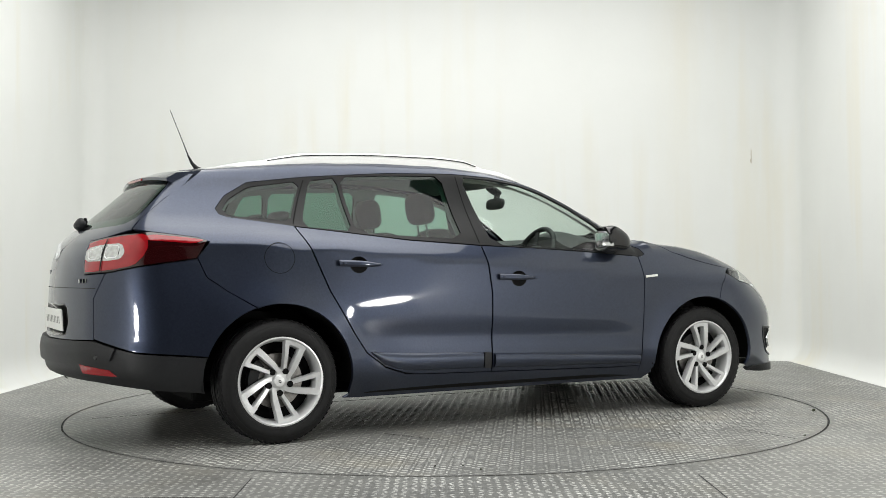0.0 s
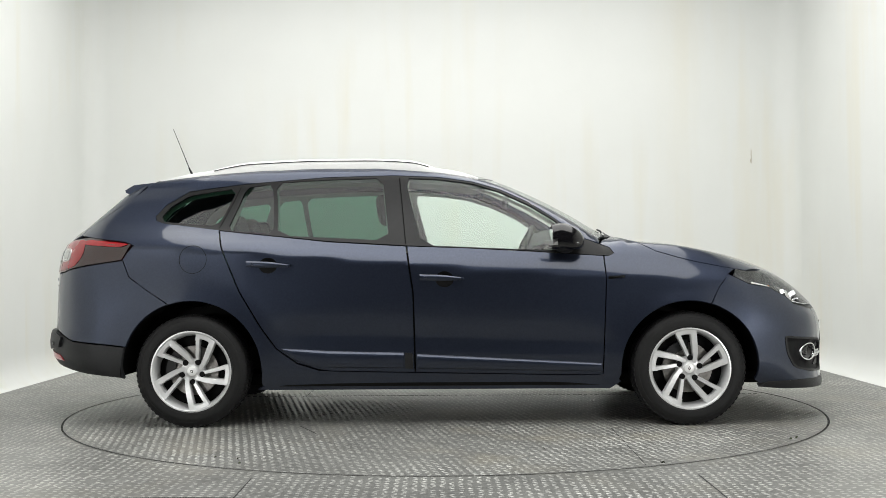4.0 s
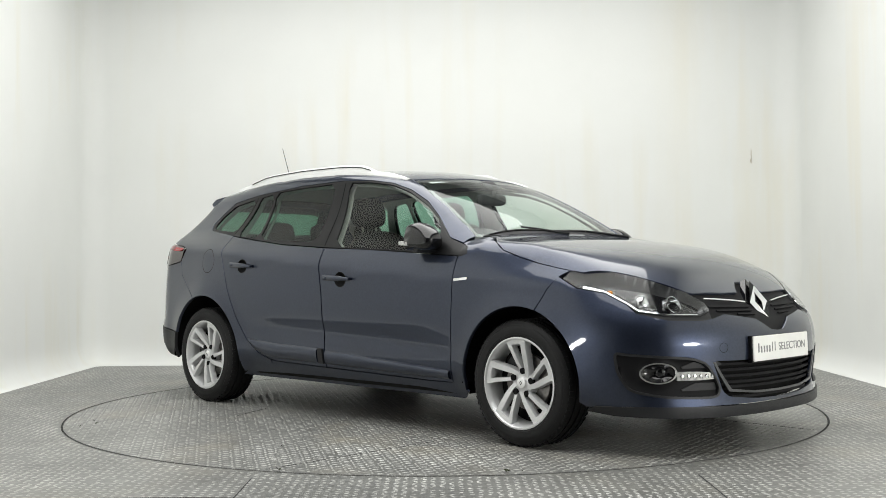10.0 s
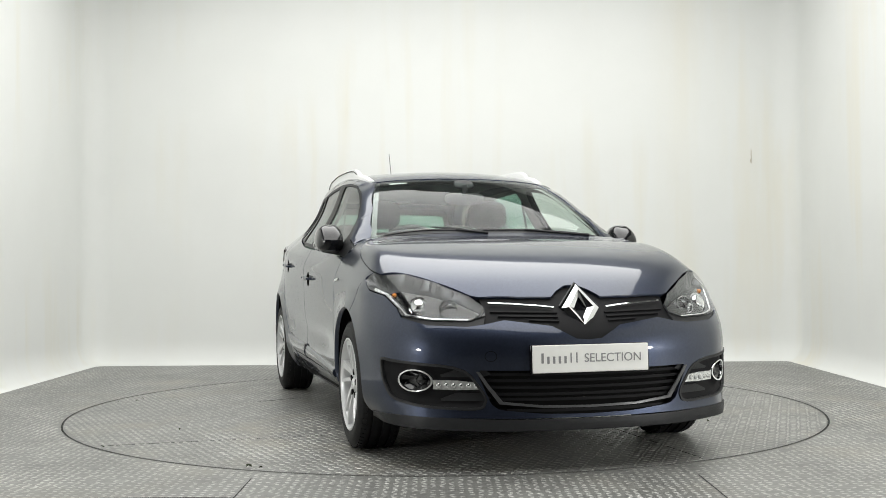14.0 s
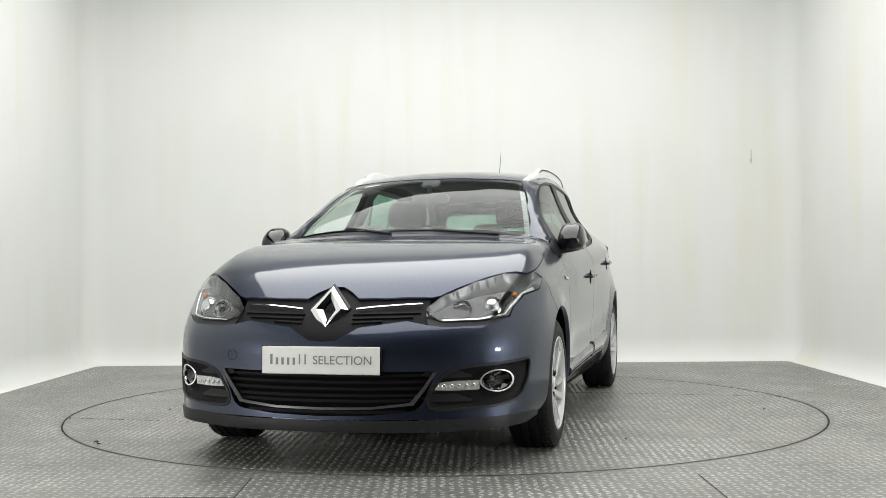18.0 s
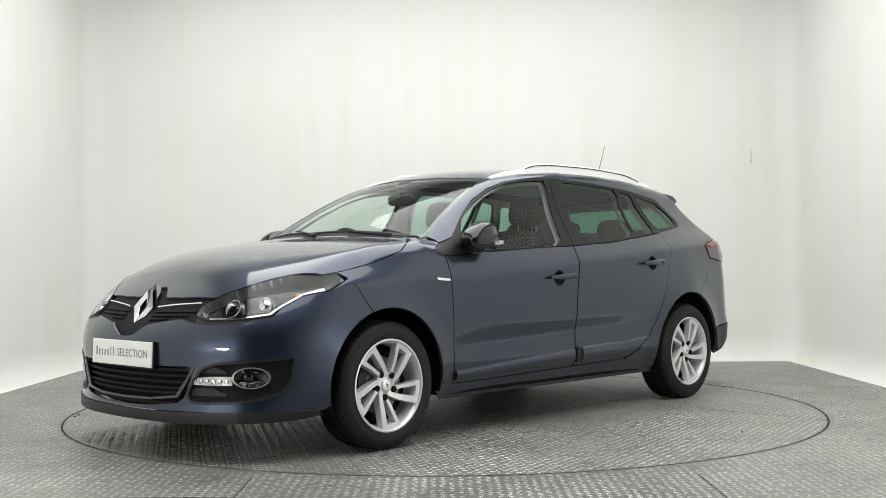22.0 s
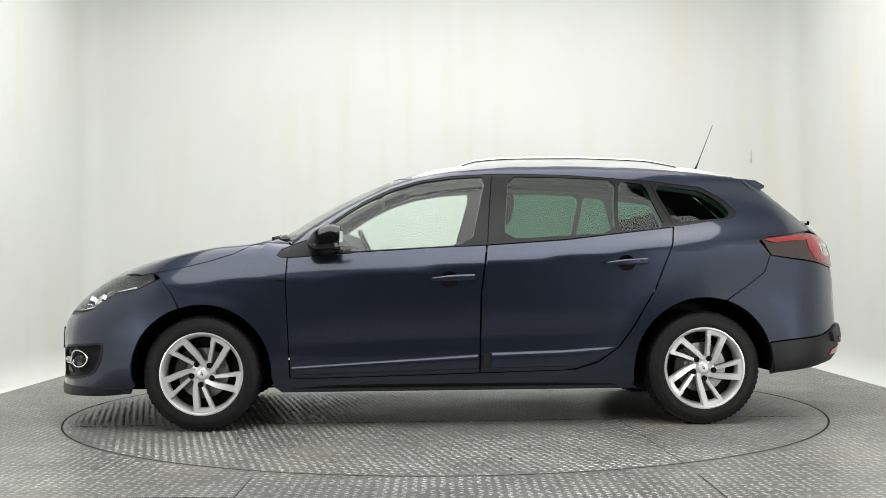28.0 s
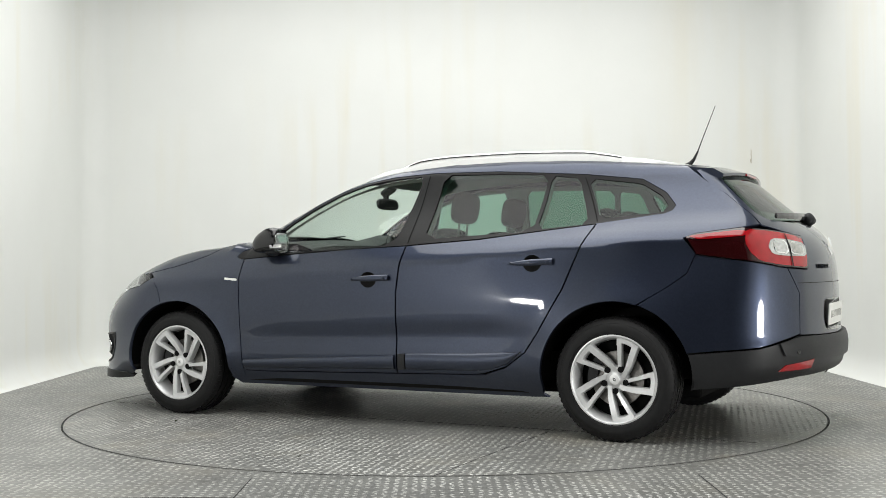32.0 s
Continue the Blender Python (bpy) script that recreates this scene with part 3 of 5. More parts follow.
DLO_LOW = [(-1.558, 1.123), (-1.22, 1.078), (-0.607, 1.011), (-0.173, 0.983), (0.501, 0.951), (0.865, 0.923), (0.93, 0.920), (0.957, 0.933), (0.935, 0.965), (0.885, 0.985)]
REAR_EDGE = [(-1.222, 1.074), (-1.191, 0.988), (-1.087, 0.744), (-0.959, 0.531), (-0.883, 0.425), (-0.776, 0.349), (-0.66, 0.312), (-0.593, 0.302)]
FRONT_ARCH, REAR_ARCH = 0.368, 0.384


def ellipse(cx, cz, a, b, n=28):
    return [(cx + a * math.cos(2 * math.pi * i / n), cz + b * math.sin(2 * math.pi * i / n)) for i in range(n)]


HANDLE_F, HANDLE_R = ellipse(0.030, 0.797, 0.050, 0.043), ellipse(-0.930, 0.878, 0.050, 0.043)

# side
WING = [(0.885, 0.985), (0.935, 0.965), (0.957, 0.933), (0.93, 0.92), (0.902, 0.918), (0.909, 0.79), (0.896, 0.489), (0.887, 0.24), (0.972, 0.24)] + arch(AXLE, FRONT_ARCH, 190, 72, 20)[1:] + [(1.519, 0.75), (1.578, 0.82)] + [(p[0], p[2]) for p in EDGE3[::-1]] + [(0.905, 1.005)]
wings = panel("front_wing", "side", WING, PAINT, car, sides=2, fold=0.02)
FRONT_DOOR = [(0.897, 0.918), (0.906, 0.79), (0.893, 0.489), (0.884, 0.275), (0.70, 0.274), (0.323, 0.282), (-0.129, 0.292), (-0.138, 0.72), (-0.174, 0.978), (0.15, 0.966), (0.501, 0.945)]
front_doors = panel("front_door", "side", FRONT_DOOR, PAINT, car, sides=2, holes=[HANDLE_F])
REAR_DOOR = [(-0.182, 0.978), (-0.144, 0.72), (-0.136, 0.292)] + REAR_EDGE[::-1] + [(-0.607, 1.005)]
rear_doors = panel("rear_door", "side", REAR_DOOR, PAINT, car, sides=2, holes=[HANDLE_R])
PILLAR3 = on_body("top", [(0.885, 0.676), (0.818, 0.656), (0.62, 0.608), (0.36, 0.544), (0.25, 0.514)])[0]
QUARTER = ([(p[0], p[2]) for p in ROOF3] + [(-1.725, 1.300), (-1.838, 1.220), (-1.976, 1.108), (-2.022, 1.058), (-1.941, 1.042), (-1.74, 1.016), (-1.685, 0.995), (-1.745, 0.918), (-1.705, 0.823), (-1.61, 0.755)]
           + arch(-AXLE, REAR_ARCH, 108, -14, 24)[:-1] + [(-0.97, 0.215), (-0.93, 0.225), (-0.80, 0.262), (-0.66, 0.283), (-0.66, 0.306), (-0.776, 0.343)] + [(x - 0.006, z) for x, z in REAR_EDGE[:5][::-1]] + DLO_LOW[1::-1] + DLO_TOP[::-1] + [(0.885, 0.988)] + [(p[0], p[2] + 0.004) for p in PILLAR3])
panel("side_frame", "side", QUARTER, PAINT, car, "painted pillars, roof side and rear quarter", sides=2, fold=0.02)
SILL = [(0.985, 0.232), (0.93, 0.262), (0.895, 0.279), (0.87, 0.271), (0.70, 0.269), (0.32, 0.277), (-0.13, 0.287), (-0.55, 0.297), (-0.64, 0.302), (-0.72, 0.300), (-0.80, 0.275), (-0.93, 0.23), (-1.0, 0.195), (-0.9, 0.19), (0.0, 0.19), (0.93, 0.19)]
panel("sill", "side", SILL, PAINT, car, "painted sill", sides=2, off=-0.004)
BACKING = [(0.87, 0.985), (0.88, 0.26), (0.0, 0.25), (-0.86, 0.30), (-1.0, 0.56), (-1.2, 1.05), (-0.2, 0.96), (0.6, 0.93)]
panel("door_backing", "side", BACKING, GAP, car, sides=2, off=-0.030, gap=0, fold=0, holes=[shrunk(np.array(HANDLE_F), -0.004), shrunk(np.array(HANDLE_R), -0.004)])
for doors, q, (cx, cz), (x0, z0), (x1, z1) in ((front_doors, HANDLE_F, (0.03, 0.797), (0.126, 0.800), (-0.104, 0.808)), (rear_doors, HANDLE_R, (-0.93, 0.878), (-0.816, 0.876), (-1.044, 0.886))):
    panel("handle_recess", "side", q, GAP, doors, "dark handle bowl", sides=2, off=0.0, gap=0, fold=0, dish=0.024, slope=0.03, h=0.012)
    pts = [(x0 + (x1 - x0) * t, z0 + (z1 - z0) * t) for t in np.linspace(0, 1, 9)]
    P, n = on_body("side", pts)
    for door, s in zip(doors, (1, -1)):
        bm = bmesh.new()
        rows = []
        for k, (p, q2) in enumerate(zip(P, n)):
            t = k / 8
            w = 0.0075 + 0.0085 * min(1, t * 2.2)
            d = 0.016 + 0.008 * math.sin(math.pi * min(1, t * 1.1))
            ring = []
            for a in np.linspace(0, 2 * math.pi, 10, endpoint=False):
                v = p + q2 * (d + 0.008 * math.sin(a)) + np.array((0, 0, 1)) * w * math.cos(a)
                ring.append(bm.verts.new((v[0], v[1] * s, v[2])))
            rows.append(ring)
        for a, b in zip(rows[:-1], rows[1:]):
            for j in range(10):
                bm.faces.new((a[j], a[(j + 1) % 10], b[(j + 1) % 10], b[j]))
        bm.faces.new(rows[0])
        bm.faces.new(rows[-1])
        for k in (0, 7):
            v = P[k] + n[k] * 0.012
            box(bm, (v[0], v[1] * s, v[2]), (0.02, 0.036, 0.013), bevel=0.004)
        part("handle", bm, PAINT, door, smooth=40)
# mouldings along the foot of the doors, flap, wing badge
def moulding(top_line, low_line, doors):
    """A bulged strip swept between two lines, its upper edge bevelled."""
    steps = ((0.0, -0.002), (0.06, 0.007), (0.16, 0.013), (0.34, 0.0165), (0.60, 0.0165), (0.86, 0.013), (0.96, 0.008), (1.0, -0.002))
    xs = np.linspace(top_line[0][0], top_line[-1][0], 46)
    zt = np.interp(-xs, [-q[0] for q in top_line], [q[1] for q in top_line])
    zl = np.interp(-xs, [-q[0] for q in low_line], [q[1] for q in low_line])
    V = []
    for k, d in steps:
        P, n = on_body("side", np.stack([xs, zt + (zl - zt) * k], 1))
        n[:, 2] = np.clip(n[:, 2], -0.2, 0.2)
        P = P + n * d
        V.append(P)
    m, rows = len(xs), len(steps)
    V = np.concatenate(V)
    F = [(j * m + i, j * m + i + 1, (j + 1) * m + i + 1, (j + 1) * m + i) for j in range(rows - 1) for i in range(m - 1)]
    F += [tuple(j * m for j in range(rows)), tuple(j * m + m - 1 for j in range(rows))[::-1]]
    for door, s in zip(doors, (1, -1)):
        me = mesh_of("door_moulding", V * np.array((1, s, 1)), [f[::-1] for f in F] if s > 0 else F, PAINT, smooth=True)
        me.set_sharp_from_angle(angle=radians(42))
        put("door_moulding", me, door)


moulding([(0.876, 0.338), (-0.120, 0.393)], [(0.876, 0.290), (-0.120, 0.312)], front_doors)
moulding([(-0.195, 0.401), (-0.592, 0.412), (-0.862, 0.430)], [(-0.195, 0.314), (-0.60, 0.320), (-0.70, 0.331), (-0.79, 0.362), (-0.862, 0.424)], rear_doors)
panel("moulding_end", "side", [(-0.146, 0.398), (-0.188, 0.401), (-0.188, 0.316), (-0.142, 0.312)], PLASTIC, rear_doors, sides=2, off=0.013, fold=0.013, h=0.02)
panel("fuel_flap_gap", "side", ellipse(-1.346, 0.914, 0.0775, 0.0775, 40), GAP, car, "round fuel flap outline", sides=-1, off=0.0008, gap=0, fold=0, h=0.02, holes=[ellipse(-1.346, 0.914, 0.0745, 0.0745, 40)])
panel("wing_badge", "side", [(0.918, 0.7915), (1.008, 0.7985), (1.008, 0.811), (0.918, 0.804)], CHROME, wings, "small chrome side badge", sides=2, off=0.003, gap=0, fold=0.003, h=0.02)

# top
BONNET = both_top([(1.005, 0.0), (0.998, 0.3), (0.983, 0.5)] + BONNET_EDGE + [(1.68, 0.784), (1.785, 0.692), (1.907, 0.584), (2.022, 0.468), (2.04, 0.435), (2.073, 0.25), (2.083, 0.115), (2.05, 0.075), (2.022, 0.03), (2.02, 0.0)])
panel("bonnet", "top", BONNET, PAINT, car, fold=0.02)
SCREEN = both_top([(0.340, 0.0), (0.322, 0.25), (0.268, 0.44), (0.240, 0.505), (0.36, 0.540), (0.62, 0.604), (0.818, 0.652), (0.880, 0.668), (0.93, 0.60), (0.965, 0.5), (0.99, 0.3), (0.998, 0.0)])
screen = panel("windscreen", "top", SCREEN, WINDSCREEN, car, "green-tinted windscreen", fold=0, off=-0.003)
INNER = shrunk(dense(np.array(SCREEN), 0.05), 0.030)
panel("screen_border", "top", SCREEN, GLOSS, screen, "black printed screen border", fold=0, off=-0.007, holes=[INNER])
panel("paper_sticker", "top", [(0.285, -0.44), (0.33, -0.44), (0.345, -0.34), (0.305, -0.34)], PLATE, screen, "small white sticker", fold=0, off=-0.0085, gap=0, h=0.02)
ROOF = both_top([(0.333, 0.0), (0.315, 0.25), (0.262, 0.44)] + ROOF_EDGE + [(-1.672, 0.35), (-1.69, 0.0)])
roof_panel = panel("roof", "top", ROOF, PAINT, car, h=0.05)

# nose
FOG3 = [(1.872, 0.832, 0.478), (1.943, 0.795, 0.469), (2.156, 0.529, 0.447), (2.187, 0.435, 0.315), (2.18, 0.456, 0.258), (2.055, 0.70, 0.270), (1.935, 0.80, 0.298), (1.885, 0.825, 0.38)]
FOG = rounded(to_view("front", FOG3), 2, 0.18)
FOG_R = [(-u, v) for u, v in FOG]
LOWER = rounded(both([(math.atan2(y, 1.0), z) for y, z in ((0.0, 0.427), (0.33, 0.427), (0.50, 0.430), (0.430, 0.288), (0.390, 0.264), (0.2, 0.245), (0.0, 0.240))]), 1, 0.12)
ARCH_F = [(math.atan2(0.878, x - 1.2), z) for x, z in arch(AXLE, FRONT_ARCH, -10, 72, 14)]
BUMPER = both(to_view("front", [(2.233, 0, 0.553), (2.231, 0.057, 0.558), (2.199, 0.154, 0.611), (2.152, 0.353, 0.638), (2.141, 0.44, 0.620), (2.118, 0.50, 0.612), (2.045, 0.653, 0.617), (1.945, 0.751, 0.648), (1.90, 0.757, 0.686),
                                (1.80, 0.786, 0.738), (1.68, 0.836, 0.760), (1.60, 0.835, 0.80), (1.578, 0.855, 0.815), (1.519, 0.865, 0.748)]) + ARCH_F[::-1] + to_view("front", [(1.75, 0.87, 0.222), (2.07, 0.69, 0.230), (2.19, 0.45, 0.228), (2.24, 0.0, 0.224)]))
bumper = panel("front_bumper", "front", BUMPER, PAINT, car, fold=0.02, holes=[FOG, FOG_R, LOWER])
GRILLE = both(to_view("front", [(2.02, 0, 0.79), (2.035, 0.064, 0.768), (2.083, 0.110, 0.734), (2.04, 0.43, 0.735), (2.10, 0.43, 0.69), (2.135, 0.46, 0.615), (2.152, 0.353, 0.634), (2.199, 0.154, 0.606), (2.231, 0.057, 0.552), (2.233, 0, 0.545)]))
grille = panel("upper_grille", "front", GRILLE, MATT, car, "black upper grille", off=-0.014, gap=0, fold=0.03)
HEADBAND = to_view("front", [(2.12, 0.428, 0.66), (2.118, 0.497, 0.638), (2.045, 0.648, 0.641), (1.945, 0.748, 0.659), (1.945, 0.751, 0.640), (2.045, 0.653, 0.611), (2.118, 0.50, 0.606), (2.141, 0.44, 0.612)])
panel("headlight_base", "front", HEADBAND, PLASTIC, grille, "dark strip under the headlight", sides=2, off=-0.006, gap=0)
for s in (1, -1):
    strip = [(s * math.atan2(y, 0.93), z) for y, z in ((0.122, 0.684), (0.20, 0.692), (0.30, 0.699), (0.425, 0.705), (0.425, 0.7095), (0.30, 0.7035), (0.20, 0.6965), (0.122, 0.6885))]
    panel("chrome_strip", "front", strip, CHROME, grille, "chrome grille strip", off=0.002, gap=0, fold=0.008, h=0.02)
    for z in (0.668, 0.650, 0.632):
        far = {0.668: 0.42, 0.650: 0.38, 0.632: 0.24}[z]
        panel("slat", "front", [(s * math.atan2(y, 0.95), z + d) for y, d in ((0.11, 0), (far, 0.006), (far, 0.012), (0.11, 0.006))], MATT, grille, off=-0.006, gap=0, fold=0.008, h=0.02)
LIP = both([(math.atan2(y, 1.0), z) for y, z in ((0.0, 0.222), (0.4, 0.226), (0.62, 0.232), (1.0, 0.236), (1.45, 0.232), (1.58, 0.205), (1.2, 0.190), (0.8, 0.183), (0.45, 0.176), (0.0, 0.174))])
panel("front_lip", "front", LIP, PLASTIC, bumper, "black lower lip", off=0.007, fold=0.03)
panel("lower_grille", "front", LOWER, GAP, bumper, "black lower grille", gap=-0.004, off=-0.05, fold=0)
for z, half in ((0.405, 0.475), (0.378, 0.46), (0.350, 0.44), (0.322, 0.42), (0.300, 0.395), (0.256, 0.36)):
    panel("lower_slat", "front", both([(0.0, z + 0.008), (0.2, z + 0.009), (half * 0.95, z + 0.012), (half * 0.95, z), (0.2, z - 0.003), (0.0, z - 0.004)]), MATT, bumper, off=-0.018, gap=0, fold=0.012, h=0.03)
panel("grille_trim", "front", both([(0.0, 0.276), (0.2, 0.280), (0.360, 0.298), (0.408, 0.36), (0.450, 0.424), (0.463, 0.424), (0.421, 0.355), (0.374, 0.288), (0.2, 0.270), (0.0, 0.266)]), GREYTRIM, bumper, "grey trim line", off=0.003, gap=0, fold=0.008, h=0.02)
for s in (1, -1):
    mir = lambda q: [(s * u, v) for u, v in q]  # noqa: E731
    panel("fog_surround", "front", mir(FOG), MATT, bumper, "black fog-lamp surround", off=-0.001, gap=0.001, fold=0.02, dish=0.018, slope=0.02, h=0.02, holes=[mir(ellipse(0.708, 0.383, 0.070, 0.043))])
    panel("surround_rim", "front", mir(FOG), PLASTIC, bumper, "black raised surround rim", off=0.004, gap=0.001, fold=0.012, h=0.02, holes=[shrunk(dense(np.array(mir(FOG)), 0.03), 0.011)])
    panel("fog_ring", "front", mir(ellipse(0.708, 0.383, 0.077, 0.0475, 40)), CHROME, bumper, "chrome fog-lamp ring", off=0.003, gap=0, fold=0.018, h=0.014, holes=[mir(ellipse(0.708, 0.383, 0.070, 0.042, 40))])
    panel("fog_bowl", "front", mir(ellipse(0.708, 0.383, 0.072, 0.044, 32)), GLOSS, bumper, "dark fog-lamp bowl", off=-0.012, gap=0, fold=0, dish=0.035, slope=0.05, h=0.014)
    P, n = on_body("front", np.array([(s * 0.69, 0.383)]), -0.035)
    turn = Vector(n[0]).to_track_quat("Z", "Y").to_matrix().to_4x4()
    part("fog_lens", lathe([(0.0, 0.014), (0.015, 0.012), (0.027, 0.005), (0.030, -0.008)], 24, "z"), GLOSS, bumper, "round dark fog lens", at=Matrix.Translation(P[0]) @ turn, smooth=60)
    panel("day_light", "front", mir([(0.630, 0.349), (0.630, 0.387), (0.54, 0.386), (0.448, 0.378), (0.437, 0.350), (0.54, 0.347)]), LAMP_WHITE, bumper, "clear daytime running light", off=-0.001, gap=0, fold=0.02, h=0.012)
    for k in range(6):
        P, n = on_body("front", np.array([(s * (0.463 + 0.029 * k), 0.365)]), 0.001)
        turn = Vector(n[0]).to_track_quat("Z", "Y").to_matrix().to_4x4()
        part("light_cell", lathe([(0.0, 0.003), (0.007, 0.002), (0.010, 0.0), (0.010, -0.006)], 10, "z"), LAMP_CHROME, bumper, at=Matrix.Translation(P[0]) @ turn)
    for lo, hi in ((0.400, 0.432), (0.300, 0.334)):
        panel("surround_fin", "front", mir([(0.60, lo), (0.605, lo + 0.008), (0.54, hi), (0.43, hi - 0.002), (0.405, lo + 0.012), (0.44, lo)]), PLASTIC, bumper, off=-0.012, gap=0, fold=0.01, h=0.02)
panel("tow_cover_gap", "front", ellipse(-0.405, 0.488, 0.0235, 0.0225, 36), GAP, bumper, "round tow-eye cover outline", off=0.0008, gap=0, fold=0, h=0.008, holes=[ellipse(-0.405, 0.488, 0.0215, 0.0205, 36)])
# number plate with its lettering
plate = part("number_plate", box(bmesh.new(), (0, 0, 0), (0.012, 0.524, 0.116), bevel=0.004), PLATE, car, "white show plate with dark lettering", at=pose(2.247, 0.0, 0.474, 0, -2, 0))
part("plate_holder", box(bmesh.new(), (0, 0, 0), (0.03, 0.535, 0.124), bevel=0.004), GLOSS, car, at=pose(2.232, 0.0, 0.472, 0, -2, 0))


def words(name, text, size, mat, parent, at, label):
    cu = bpy.data.curves.new(name, "FONT")
    cu.body, cu.size, cu.extrude, cu.align_x, cu.align_y = text, size, 0.0006, "LEFT", "CENTER"
    ob = bpy.data.objects.new(name, cu)
    scene.collection.objects.link(ob)
    bpy.context.view_layer.update()
    me = bpy.data.meshes.new_from_object(ob.evaluated_get(bpy.context.evaluated_depsgraph_get()))
    bpy.data.objects.remove(ob)
    me.materials.clear()
    me.materials.append(mat)
    return put(name, me, parent, label, at)


FACE = Matrix(((0, 0, 1, 0), (1, 0, 0, 0), (0, 1, 0, 0), (0, 0, 0, 1)))
words("lettering", "SELECTION", 0.0515, GREY_INK, plate, Matrix.Translation((0.0068, -0.033, 0)) @ FACE, "dark capital lettering")
for k in range(7):
    tall = k in (0, 5, 6)
    part("word_bar", box(bmesh.new(), (0.0065, -0.219 + 0.0255 * k, 0.004 if tall else -0.004), (0.001, 0.0105 if k < 5 else 0.006, 0.042 if tall else 0.030)), GREY_INK, plate)


# emblem: a tall open diamond leaning back
def diamond(bm, w, h, iw, ih, depth):
    for k, (a, b) in enumerate((((0, h), (w, 0)), ((w, 0), (0, -h)), ((0, -h), (-w, 0)), ((-w, 0), (0, h)))):
        f = (iw / w, ih / h)
        q = [(a[0], a[1]), (b[0], b[1]), (b[0] * f[0], b[1] * f[1]), (a[0] * f[0], a[1] * f[1])]
        m = [((q[0][i] + q[3][i]) / 2) for i in (0, 1)], [((q[1][i] + q[2][i]) / 2) for i in (0, 1)]
        lo = [bm.verts.new((0, y, z)) for y, z in q]
        hi = [bm.verts.new((depth, y, z)) for y, z in (m[0], m[1])]
        bm.faces.new((lo[0], lo[1], hi[1], hi[0]))
        bm.faces.new((hi[0], hi[1], lo[2], lo[3]))
    return bm


bm = diamond(bmesh.new(), 0.086, 0.114, 0.029, 0.054, 0.012)
bmesh.ops.remove_doubles(bm, verts=bm.verts, dist=1e-5)
part("emblem", bm, CHROME, grille, "chrome diamond emblem", at=pose(2.136, 0, 0.682, 0, -27, 0))
bm = bmesh.new()
vs = [[bm.verts.new((d, y * k, z * k)) for y, z in ((0, 0.128), (0.092, 0.013), (0.065, -0.06), (0, -0.124), (-0.065, -0.06), (-0.092, 0.013))] for d, k in ((-0.03, 1.0), (0.0, 1.0), (0.002, 0.95))]
for a, b in zip(vs[:-1], vs[1:]):
    for j in range(6):
        bm.faces.new((a[j], a[(j + 1) % 6], b[(j + 1) % 6], b[j]))
bm.faces.new(vs[-1])
part("emblem_base", bm, GLOSS, grille, "gloss black emblem surround", at=pose(2.121, 0, 0.680, 0, -27, 0))

# tail
LAMP_REAR3 = [(-1.695, 0.797, 1.0), (-1.74, 0.785, 1.013), (-1.941, 0.721, 1.039), (-2.052, 0.62, 1.028), (-2.163, 0.431, 0.999), (-2.174, 0.45, 0.976), (-2.21, 0.468, 0.873), (-2.212, 0.481, 0.84), (-2.113, 0.658, 0.853), (-2.002, 0.755, 0.879), (-1.75, 0.804, 0.915)]
BLACK_LINE = [(-2.31, 0.0, 0.512), (-2.27, 0.35, 0.514), (-2.191, 0.577, 0.521), (-2.033, 0.771, 0.465), (-1.71, 0.855, 0.436)]
HATCH_SIDE = [tuple(float(c) for c in p) for p in on_body("side", [(-1.729, 1.297), (-1.842, 1.217), (-1.980, 1.105), (-2.028, 1.054)])[0]]
HATCH = both(to_view("rear", [(-1.70, 0.0, 1.375), (-1.68, 0.35, 1.366), (-1.67, 0.50, 1.345)] + HATCH_SIDE + [(-2.11, 0.54, 1.02), (-2.165, 0.42, 1.003), (-2.205, 0.46, 0.87), (-2.207, 0.478, 0.836), (-2.14, 0.62, 0.845), (-2.188, 0.564, 0.723), (-2.19, 0.577, 0.525), (-2.27, 0.35, 0.518), (-2.31, 0.0, 0.515)]))
GLASS_R = rounded(both(to_view("rear", [(-1.765, 0.0, 1.333), (-1.765, 0.36, 1.326), (-1.78, 0.475, 1.30), (-1.945, 0.555, 1.115), (-2.02, 0.54, 1.080), (-2.12, 0.3, 1.066), (-2.135, 0.0, 1.060)])), 1, 0.12)
PLATE_BAY = rounded(both(to_view("rear", [(-2.29, 0.0, 0.69), (-2.275, 0.30, 0.69), (-2.268, 0.33, 0.60), (-2.272, 0.30, 0.535), (-2.298, 0.0, 0.53)])), 1, 0.1)
hatch = panel("tailgate", "rear", HATCH, PAINT, car, holes=[GLASS_R, PLATE_BAY])
panel("rear_window", "rear", GLASS_R, REAR_GLASS, hatch, "dark tinted rear window", off=-0.002, gap=0, fold=0)
GIN = shrunk(dense(np.array(GLASS_R), 0.04), 0.05)
panel("window_border", "rear", GLASS_R, GLOSS, hatch, "black printed window border", off=-0.006, gap=0, fold=0, holes=[GIN])
panel("plate_bay", "rear", PLATE_BAY, GLOSS, hatch, "dark plate recess", off=0.0, gap=0, fold=0, dish=0.04, slope=0.03)
part("rear_plate", box(bmesh.new(), (0, 0, 0), (0.008, 0.52, 0.11), bevel=0.003), PLATE, hatch, "white rear plate", at=pose(-2.283, 0, 0.61, 0, -4, 0))
for k in range(9):
    part("letter_bar", box(bmesh.new(), (-0.0045, -0.19 + 0.048 * k, 0), (0.001, 0.018, 0.036)), BEIGE, hatch, at=pose(-2.283, 0, 0.61, 0, -4, 0))
